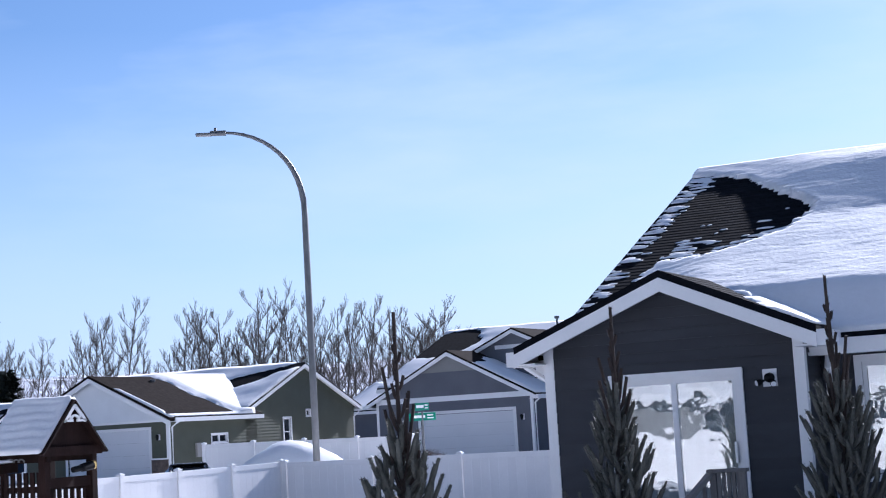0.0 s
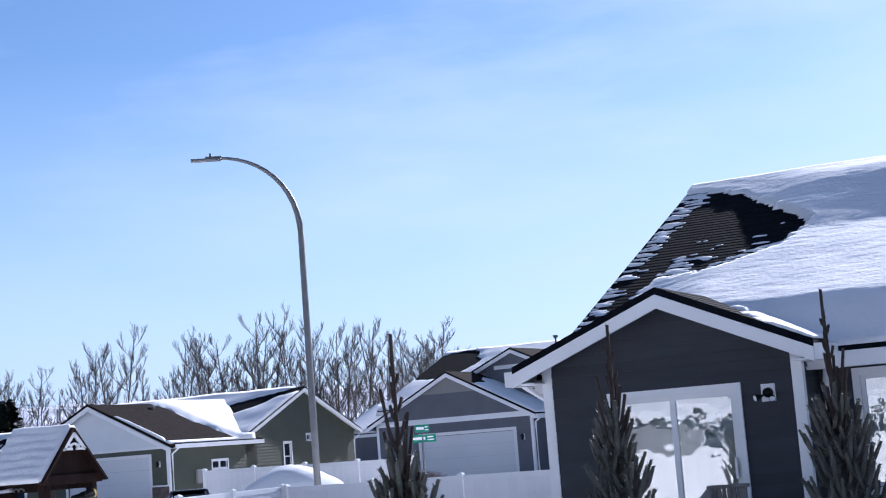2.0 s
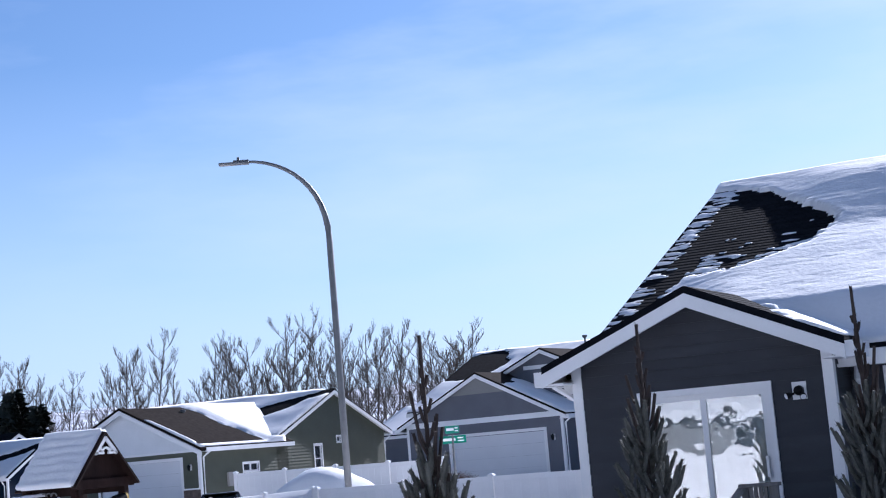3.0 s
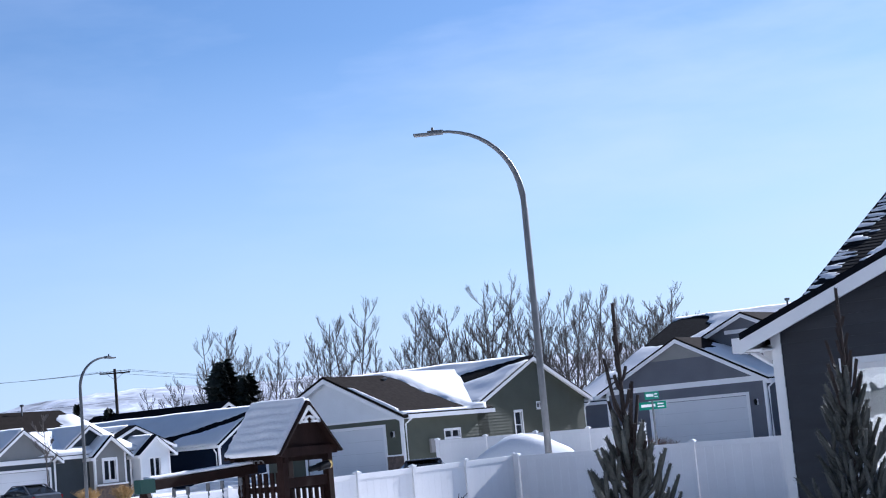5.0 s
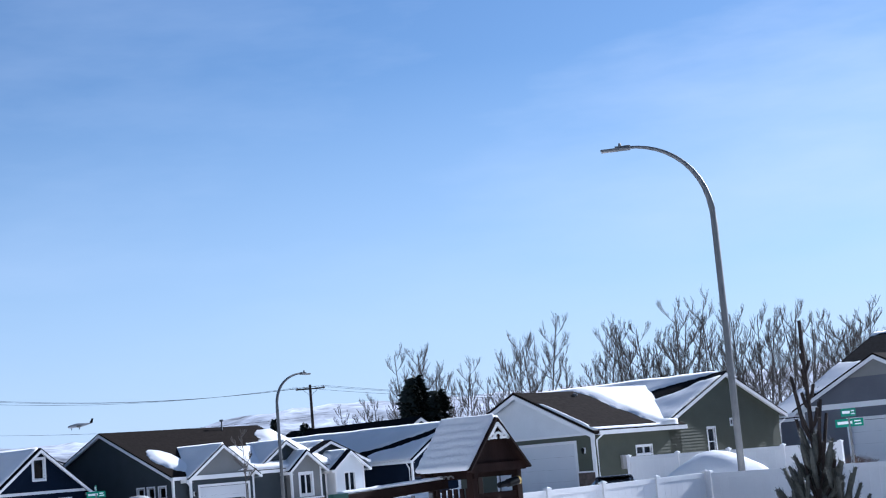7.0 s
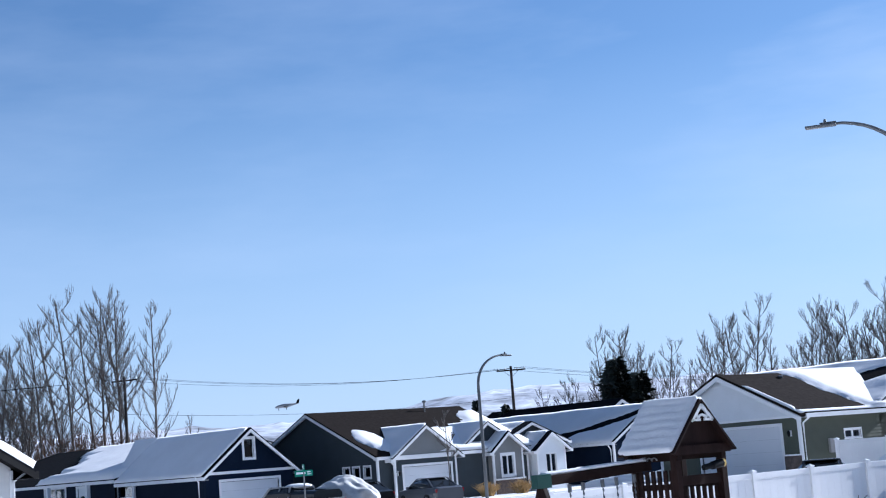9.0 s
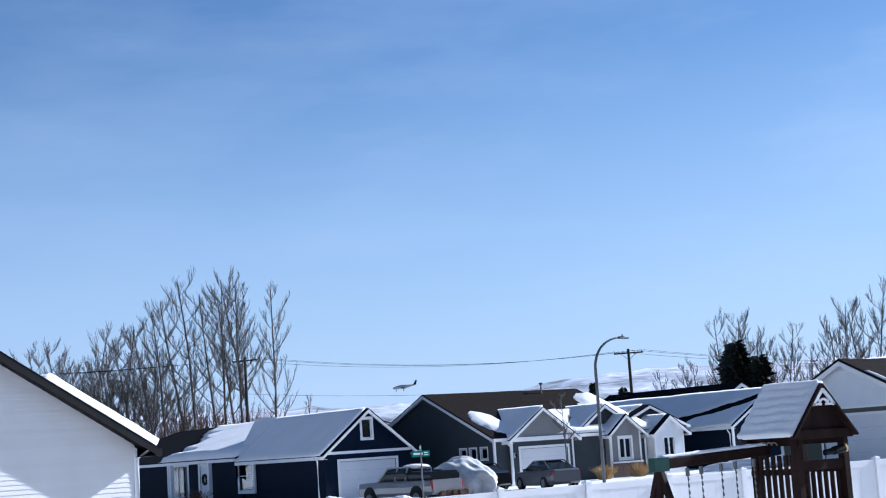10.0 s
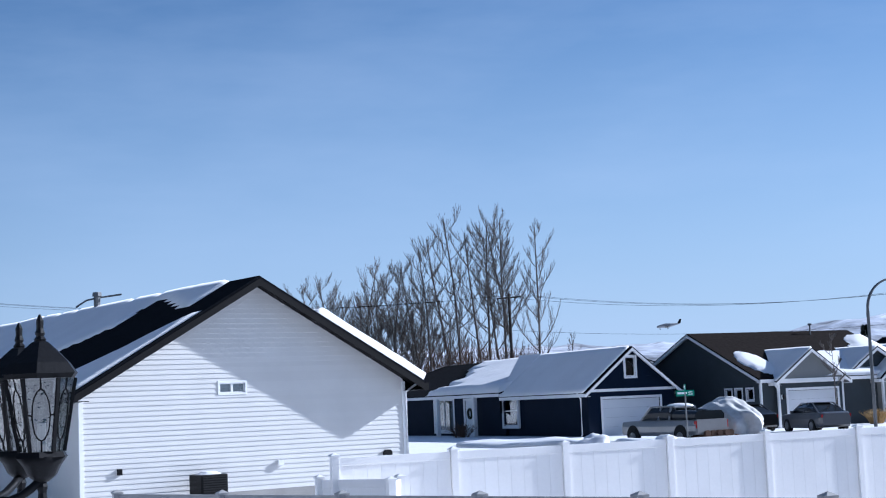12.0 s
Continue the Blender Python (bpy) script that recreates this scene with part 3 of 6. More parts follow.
# ---- dark house with the patio door ----
def house_patio():
    m = pose(-6.4, 18.0, 0, 0, 0, 1.5) @ Matrix.Translation((6.4, -18.0, 0))
    h = thing("house", (-4, 22, 0), "charcoal lap-sided house with white trim, patio door and snowy roof", "house")
    wing(h, "x", -8.08, 7.0, 18.9, 33.9, 0, 3.56, 6.80, CHARCOAL, SHINGLE, lap=0.136, over=0.5, rake=0.3, bm_=26.4, single=("b0",), courses=True, m=m,
         holes={"b0": [(-4.32, -2.4, 1.76, 3.12)]})
    wing(h, "y", 18.0, 21.0, -8.10, -4.83, 0, 3.56, 4.25, CHARCOAL, SHINGLE, bm_=-6.4, lap=0.136, over=0.28, rake=0.4, ends=(1, 0), single=("a0",), courses=True, fascia=0.17, m=m,
         holes={"a0": [(-7.19, -5.64, 1.08, 3.06)]})
    f = panel_face("y", -1, 18.0)
    # patio door
    d = new("patio_door")
    d.parent = h
    PLACE[d] = PLACE[h]
    fr = bmesh.new()
    bar(f, -7.27, -7.19, -0.1, 0.05, 1.0, 3.14, fr)
    bar(f, -5.64, -5.56, -0.1, 0.05, 1.0, 3.14, fr)
    bar(f, -7.19, -5.64, -0.1, 0.045, 3.06, 3.14, fr)
    bar(f, -7.19, -5.64, -0.1, 0.045, 1.0, 1.08, fr)
    part("frame", fr, WHITE, d, m=m)
    for a, b, o in ((-7.19, -6.40, -0.05), (-6.48, -5.64, -0.01)):
        sb = bmesh.new()
        bar(f, a, a + 0.07, o - 0.04, o, 1.08, 3.06, sb)
        bar(f, b - 0.07, b, o - 0.04, o, 1.08, 3.06, sb)
        bar(f, a + 0.07, b - 0.07, o - 0.04, o - 0.002, 2.99, 3.06, sb)
        bar(f, a + 0.07, b - 0.07, o - 0.04, o - 0.002, 1.08, 1.18, sb)
        leaf = part("sliding_leaf", sb, WHITE, d, m=m)
        pane = part("pane", bar(f, a + 0.07, b - 0.07, o - 0.024, o - 0.018, 1.18, 2.99), DOOR_GLASS, leaf, m=m)
        pane.visible_shadow = False
    part("handle", bar(f, -5.72, -5.69, -0.01, 0.04, 2.0, 2.25), WHITE, d, m=m)
    part("curtain", bar(f, -7.19, -5.64, -0.42, -0.4, 1.08, 3.06), CURTAIN, d, m=m)
    window(h, panel_face("y", -1, 18.9), -4.32, -2.4, 1.76, 3.12, inside=CURTAIN, glass=DOOR_GLASS, m=m)
    flood_light(h, f, -5.23, 2.99, m)
    # curved gutter return and downspout at the near corner
    downspout(h, -8.16, 18.25, 0.1, 3.42, m, dx=-0.3, dy=-0.1)
    downspout(h, -4.7, 18.75, 0.1, 3.4, m, dx=0.1, dy=-0.3)

    k = (6.80 - 3.56) / (26.4 - 18.9)
    up = Vector((0, 1, k))
    vl = 8.0 * up.length

    def deep(u, v):
        x, w = u, v / vl
        n1 = fbm(u * 0.5, v * 0.5, 2)
        n2 = fbm(u * 2.6 + 0.4 * n1, v * 9.0, 9, 3)
        # bare shingle near the rake: a clear dark field above, flecked with snow towards its lower edge and the rake
        top = 0.955 - 0.075 * max(0.0, x - 0.25) - 0.09 * max(0.0, x - 1.2) + 0.012 * n1
        low = 0.02 + 0.36 * smooth_step(0.3, 0.75, x) + 0.10 * smooth_step(1.6, 2.6, x) + 0.02 * n1
        side = 2.66 - 1.6 * abs(w - 0.64) + 0.2 * n1 + 0.12 * n2
        inside = min(smooth_step(0.01, -0.015, w - top + 0.02 * n2), smooth_step(-0.02, 0.02, w - low + 0.02 * n2), smooth_step(0.1, -0.1, x - side))
        clear = smooth_step(0.02, 0.2, w - low - 0.02) * smooth_step(0.2, 0.55, x - 1.3 * max(0.0, w - 0.72) + 0.1 * n1)
        streak = n2 - 0.12 - 0.7 * clear + 0.3 * smooth_step(0.84, 0.93, w) * smooth_step(0.9, 0.3, x)
        # smooth pack below; above it thickens towards the ridge
        d = 0.05 + 0.02 * n1 + 0.006 * n2 + 0.62 * max(0.0, 0.58 - max(w, 0.12)) * smooth_step(1.0, 2.2, x + 1.2 * w) * smooth_step(-0.01, 0.12, w) + 0.40 * max(0.0, min(w, 0.84) - 0.56) * smooth_step(1.02, 0.88, w) * smooth_step(1.2, 2.4, x)
        if inside > 0.5:
            return 0.03 * streak if streak > 0 else -0.05
        return d
    snow_sheet((-8.36, 18.42, 3.49), 15.2, vl - 0.02, (1, 0, 0), up, deep, 0.055, "white snow drift on dark shingles, melted bare near one edge", m)
    # snow along the ridge
    bm = tube([m @ Vector((-7.9 + 0.25 * i, 26.42 + 0.05 * noise.noise((i, 0, 0)), 6.94 + 0.03 * noise.noise((i * 0.7, 2, 0)))) for i in range(58)],
              [0.03 + 0.035 * noise.noise((i * 0.6, 5, 0)) for i in range(58)], 8)
    tagged(part("ridge_snow", bm, SNOW, smooth=True), "lumpy strip of snow along the roof ridge", "snow", kind="stuff")
    # flue pipe behind the ridge, whose shadow lies down the slope
    q = m @ Vector((-3.7, 26.6, 6.75))
    roof_vent(q.x, q.y, q.z, h=0.42, label="thin galvanised flue pipe beyond the ridge")
    # little valley roof drift between the gable and the main roof
    k2 = (4.25 - 3.56) / 1.59
    up2 = Vector((-1, 0, k2))
    snow_sheet((-4.58, 17.62, 3.6), 3.4, 2.0, (0, 1, 0), up2, lambda u, v: 0.005 + 0.03 * u + 0.02 * fbm(u, v, 4) - 0.35 * smooth_step(0.5, 1.1, v - 0.45 * u + 0.25 * fbm(u * 2, v * 3, 1)), 0.1, "snow on the small gable's slope", m)
    # back steps and rail
    p = thing("deck_stair", (-5.6, 16.9, 0), "grey weathered wooden deck with a slatted stair rail", "deck")
    for i in range(9):
        part("deck_board", box(-7.6, -5.0, 16.6 + i * 0.15, 16.74 + i * 0.15, 0.9, 0.94), WOOD_GREY, p, m=m)
    for x in (-7.5, -5.1):
        for y in (16.7, 17.8):
            part("post", box(x - 0.05, x + 0.05, y - 0.05, y + 0.05, 0, 0.9), WOOD_GREY, p, m=m)
    for x in (-5.62, -5.28):
        part("rail_post", box(x - 0.035, x + 0.035, 16.6, 16.67, 0.94, 1.95), WOOD_GREY, p, m=m)
    part("top_rail", box(-5.68, -5.22, 16.56, 16.7, 1.95, 1.99, None, 0.01), WOOD_GREY, p, m=m)
    for i in range(5):
        part("slat", box(-5.575 + i * 0.056, -5.535 + i * 0.056, 16.62, 16.65, 1.0, 1.95), WOOD_GREY, p, m=m)
    part("stair_rail", beam((-5.64, 16.62, 1.95), (-6.2, 15.95, 1.2), 0.09, 0.05), WOOD_GREY, p, m=m)
    part("stair_rail", beam((-5.6, 16.62, 1.1), (-6.16, 15.95, 0.35), 0.09, 0.05), WOOD_GREY, p, m=m)
    for i in range(5):
        q = Vector((-5.7 - i * 0.1, 16.53 - i * 0.115, 0))
        part("slat", box(q.x - 0.02, q.x + 0.02, q.y - 0.02, q.y + 0.02, 1.0 - i * 0.13, 1.86 - i * 0.13), WOOD_GREY, p, m=m)


# ---- green house with the pale garage gable ----
def band(parent, face, s0, s1, z, h=0.2, m=None, mat=None):
    part("band_board", bar(face, s0 - 0.02, s1 + 0.02, 0.0, 0.045, z - h / 2, z + h / 2), mat or WHITE, parent, m=m)


def house_green():
    z0 = 0.85
    h = thing("house", (-50, 62, z0), "olive-green sided house with a pale garage gable and patchy snow roof", "house")
    wing(h, "y", 55.0, 61.9, -51.8, -43.3, z0, 3.68, 5.60, OLIVE, SHINGLE_BROWN, ends=(0, 0), sides=(1, 1), rake=0.3, lap=0.15,
         holes={"b1": [(58.2, 59.4, 2.36, 2.74)]})
    f = panel_face("y", -1, 55.0)
    siding(h, f, -51.8, -43.3, z0, 3.54, 3.54, 0.15, [(-49.2, -44.4, z0, 3.1)], OLIVE)
    siding(h, f, -51.8, -43.3, 3.54, 3.68, 5.60, 0.4, [], PALE, sm=-47.55)
    band(h, f, -51.8, -43.3, 3.54)
    for s in (-1, 1):
        x = -47.55 + s * 4.65
        c = [Vector((x, 54.66, 3.43)), Vector((-47.55, 54.66, 5.63)), Vector((-47.55, 54.66, 5.42)), Vector((x, 54.66, 3.22))]
        b2 = mesh([*c, *[v - Vector((0, 0.04, 0)) for v in c]], ((0, 1, 2, 3), (7, 6, 5, 4), (0, 4, 5, 1), (1, 5, 6, 2), (2, 6, 7, 3), (3, 7, 4, 0)))
        bmesh.ops.recalc_face_normals(b2, faces=b2.faces)
        part("rake_board", b2, WHITE, h)
        c = [Vector((x, 54.64, 3.58)), Vector((-47.55, 54.64, 5.76)), Vector((-47.55, 55.02, 5.76)), Vector((x, 55.02, 3.58))]
        b2 = mesh([*c, *[v - Vector((0, 0, 0.12)) for v in c]], ((0, 1, 2, 3), (7, 6, 5, 4), (0, 4, 5, 1), (1, 5, 6, 2), (2, 6, 7, 3), (3, 7, 4, 0)))
        bmesh.ops.recalc_face_normals(b2, faces=b2.faces)
        part("roof_edge", b2, SHINGLE_BROWN, h)
    for x in (-51.8, -43.3):
        part("corner_board", box(x - 0.1, x + 0.06, 54.95, 55.06, z0, 3.6), WHITE, h)
    garage_door(h, f, -49.2, -44.4, z0, 3.1)
    part("stone_base", bar(f, -44.26, -43.32, 0, 0.08, z0, 1.75), STONE, h)
    part("stone_cap", bar(f, -44.26, -43.3, 0, 0.11, 1.75, 1.82), WHITE, h)
    wall_lantern(h, f, -43.85, 2.75)
    g = panel_face("x", 1, -43.3)
    window(h, g, 58.2, 59.4, 2.36, 2.74, mullions=1, trim=0.07)
    part("meter_box", bar(g, 56.9, 57.25, 0, 0.14, 1.75, 2.4), CONCRETE, h)
    downspout(h, -43.2, 55.15, z0, 3.5, dx=0.3, dy=0.1)
    wing(h, "x", -55.4, -43.3, 60.95, 71.05, z0, 3.9, 6.04, OLIVE, SHINGLE, bm_=66.0, ends=(1, 1), lap=0.15, rake=0.3, corners=False,
         holes={"a1": [(64.24, 64.86, 2.0, 3.34), (66.35, 66.7, 3.42, 3.72)]})
    window(h, g, 64.24, 64.86, 2.0, 3.34, mullions=0, rail=True)
    window(h, g, 66.35, 66.7, 3.42, 3.72, mullions=0, trim=0.06)
    downspout(h, -43.2, 70.9, z0, 3.6, dx=0.2, dy=0.2)
    # bare brown garage slope with a snowy edge, drifts in the valley and on the main slope
    k = 1.92 / 4.25
    up = Vector((-1, 0, k))
    vl = 4.58 * up.length

    def d1(u, v):
        w = v / vl
        n = fbm(u * 0.6, v * 0.6, 1)
        edge = smooth_step(0.55, 0.15, u + 0.1 * n) * smooth_step(0.06, 0.14, w) * (1 - smooth_step(0.66, 0.72, w))
        low = smooth_step(0.09, 0.03, w)
        valley = smooth_step(5.2, 6.0, u + 0.45 * n + 0.9 * w)
        return -0.04 + 0.12 * edge + 0.1 * low + 0.22 * valley - (0.6 if u > 6.5 and w < 0.14 else 0.0)
    snow_sheet((-42.97, 54.7, 3.64), 10.5, vl, (0, 1, 0), up, d1, 0.2, "snow drifted into the valley of a brown roof")
    k = (6.04 - 3.9) / (66.0 - 60.95)
    up = Vector((0, 1, k))
    vl = 5.35 * up.length

    def d2(u, v):
        w = v / vl
        n = fbm(u * 0.35, v * 0.5, 6)
        # a bare tongue runs from the peak down beside the rake
        f = min(1.0, max(0.0, ((12.5 - u) * 3.2 + (5.6 - v) * 2.3) / (3.2 ** 2 + 2.3 ** 2)))
        gap = math.hypot(12.5 - 3.2 * f - u, 5.6 - 2.3 * f - v)
        bare = smooth_step(0.12, -0.12, gap - 0.3 - 0.5 * f + 0.15 * n)
        return 0.09 + 0.06 * n - 0.3 * bare
    snow_sheet((-55.6, 60.65, 3.88), 12.6, vl, (1, 0, 0), up, d2, 0.25, "smooth snow on a roof slope with one bare patch")
    for y in (58.5, 61.0):
        roof_vent(-46.9, y, 5.3, h=0.12, label="low box vent on a brown shingle roof")


# ---- slate-grey house with the street sign before it ----
def house_slate():
    z0 = 0.95
    h = thing("house", (-31, 68, z0), "slate-grey sided house with white bands and wide garage door", "house")
    wing(h, "y", 61.5, 71.0, -36.2, -28.25, z0, 3.78, 5.80, SLATE, SHINGLE_BROWN, bm_=-32.22, ends=(1, 0), lap=0.16, rake=0.35,
         holes={"a0": [(-33.9, -29.2, z0, 3.05)]})
    f = panel_face("y", -1, 61.5)
    garage_door(h, f, -33.9, -29.2, z0, 3.05)
    band(h, f, -36.2, -28.25, 3.74, 0.24)
    bm = mesh([(-34.0, 61.47, 4.95), (-30.45, 61.47, 4.95), (-32.22, 61.47, 5.85), (-34.0, 61.42, 4.95), (-30.45, 61.42, 4.95), (-32.22, 61.42, 5.85)],
              ((3, 4, 5), (0, 2, 1), (0, 1, 4, 3)))
    part("gable_panel", bm, BEIGE, h)
    wall_lantern(h, f, -28.75, 2.72)
    downspout(h, -28.15, 61.6, z0, 3.65, dx=0.3)
    wing(h, "x", -37.4, -18, 64.5, 80, z0, 4.5, 7.36, SLATE, SHINGLE, bm_=72.0, lap=0.16, rake=0.3)
    wing(h, "y", 64.2, 71, -32.9, -27.6, z0, 5.55, 6.75, SLATE, SHINGLE_BROWN, bm_=-30.2, ends=(1, 0), lap=0.16, rake=0.3)
    band(h, panel_face("y", -1, 64.2), -31.2, -29.2, 6.0, 0.18)
    k = 2.02 / 3.98
    up = Vector((-1, 0, k))
    snow_sheet((-27.95, 61.2, 3.72), 9.0, 4.3 * up.length, (0, 1, 0), up,
               lambda u, v: 0.08 + 0.06 * fbm(u * 0.6, v * 0.6, 3) - 0.4 * smooth_step(3.2, 4.2, v - 0.2 * u + 0.4 * fbm(u, v, 8)), 0.2, "smooth snow on a garage roof slope")
    k = (7.36 - 4.5) / 7.5
    up = Vector((0, 1, k))
    vl = 7.85 * up.length

    def d(u, v):
        w = v / vl
        r = math.hypot((u - 1.1) / 1.6, (w - 0.72) / 0.26) + 0.25 * fbm(u * 0.7, v * 1.2, 4)
        return 0.1 + 0.05 * fbm(u * 0.5, v * 0.5, 2) - 0.4 * smooth_step(1.1, 0.8, r)
    snow_sheet((-37.7, 64.2, 4.45), 19.7, vl, (1, 0, 0), up, d, 0.22, "snow on a dark roof, melted near the rake")
    roof_vent(-30.5, 70.0, 6.75, h=0.75)
    # far neighbour between the two
    n = thing("house", (-44, 88, 1), "distant grey house with a snow-covered roof", "house")
    wing(n, "x", -52, -38, 84, 94, 0.9, 3.7, 5.4, SLATE, SHINGLE, lap=0.2, holes={"b0": [(-41.6, -40.4, 1.9, 3.1)]})
    window(n, panel_face("y", -1, 84), -41.6, -40.4, 1.9, 3.1)
    up = Vector((0, 1, 1.7 / 5))
    snow_sheet((-52.3, 83.7, 3.75), 14.6, 5.3 * up.length, (1, 0, 0), up, lambda u, v: 0.1 + 0.05 * fbm(u * 0.5, v * 0.5, 1), 0.5)


# ---- navy house with the porch ----
def house_navy():
    z0 = 0.4
    h = thing("house", (-86, 46, z0), "navy-blue sided house with porch, garage gable and snowy roof", "house")
    wing(h, "x", -85.0, -75, 42.85, 48.6, z0, 3.06, 5.34, NAVY, SHINGLE, bm_=45.72, lap=0.16, over=0.35, rake=0.35, ends=(1, 1), corners=False,
         holes={"a1": [(43.8, 47.6, z0, 2.5), (45.4, 46.05, 3.75, 4.85)], "b0": [(-85.4, -83.5, 1.1, 2.9), (-91.0, -89.5, z0, 2.75), (-96.4, -92.7, 0.8, 2.85)]})
    g = panel_face("x", 1, -75)
    garage_door(h, g, 43.8, 47.6, z0, 2.5)
    band(h, g, 42.8, 48.65, 3.0, 0.16)
    window(h, g, 45.4, 46.05, 3.75, 4.85, mullions=0, trim=0.12)
    f = panel_face("y", -1, 42.7)
    window(h, f, -85.4, -83.5, 1.1, 2.9, mullions=0, rail=True, trim=0.18)
    window(h, f, -95.9, -92.9, 0.8, 2.85, mullions=1, trim=0.2)
    d = part("front_door", bar(f, -91.0, -89.5, -0.1, -0.04, z0, 2.75), PALE, h, "pale front door with a dark wreath")
    bm = bmesh.new()
    for i in range(14):
        a = 2 * math.pi * i / 14
        b = 2 * math.pi * (i + 1) / 14
        tube([(-90.25 + 0.3 * math.cos(a), 42.66, 1.9 + 0.3 * math.sin(a)), (-90.25 + 0.3 * math.cos(b), 42.66, 1.9 + 0.3 * math.sin(b))], 0.08, 5, bm)
    part("wreath", bm, PINE, d)
    fr = bmesh.new()
    bar(f, -91.2, -91.0, -0.05, 0.05, z0, 2.9, fr)
    bar(f, -89.5, -89.3, -0.05, 0.05, z0, 2.9, fr)
    bar(f, -91.0, -89.5, -0.05, 0.045, 2.75, 2.9, fr)
    part("door_frame", fr, WHITE, h)
    wing(h, "x", -112, -85.2, 42.72, 59.3, z0, 3.15, 5.5, NAVY, SHINGLE, bm_=51.0, lap=0.16, over=0.4, rake=0.05, ends=(1, 1), corners=False,
         holes={"b0": [(-91.0, -89.5, z0, 2.75), (-95.9, -92.9, 0.8, 2.85)]})
    for x in (-94.4, -88.6):
        part("porch_post", box(x - 0.14, x + 0.14, 42.1, 42.35, z0, 2.95, None, 0.02), WHITE, h)
    downspout(h, -75.3, 42.55, z0, 2.9, dy=-0.2)
    k = 2.35 / 8.28
    up = Vector((0, 1, k))
    vl = 8.62 * up.length

    def d1(u, v):
        w = v / vl
        n = fbm(u * 0.4, v * 0.4, 2)
        return 0.08 + 0.34 * (1 - w) * smooth_step(-0.02, 0.06, w) + 0.04 * n - 1.5 * smooth_step(0.9, -0.2, u - 15.2 + 11.0 * (w - 0.25) + 1.6 * n + 3 * smooth_step(0.12, 0.02, w)) * smooth_step(-0.05, 0.04, w)
    snow_sheet((-112, 42.34, 3.2), 26.8, vl, (1, 0, 0), up, d1, 0.25, "bright thick snow on half of a porch roof")
    # the garage ridge runs on into the main roof
    for nm, lift, mat in (("roof_saddle", 0.0, SHINGLE), ("saddle_snow", 0.1, SNOW)):
        A, B, C, D = (Vector(q) for q in ((-85.25, 42.4, 2.92 + lift), (-85.25, 45.56, 5.44 + lift), (-88.4, 45.56, 5.44 + lift), (-85.25, 48.6, 3.0 + lift)))
        dn = Vector((0, 0, 0.3 if lift else 1.2))
        part(nm, mesh([A, B, C, D, A - dn, C - dn, D - dn], ((0, 1, 2), (1, 3, 2), (0, 2, 5, 4), (2, 3, 6, 5))), mat, h)
    k = 2.28 / 2.86
    up = Vector((0, 1, k))
    snow_sheet((-85.3, 42.36, 2.92), 10.6, 3.18 * up.length, (1, 0, 0), up, lambda u, v: 0.07 + 0.015 * fbm(u * 0.4, v * 0.4, 2), 0.3, "even snow on a steep garage roof slope")


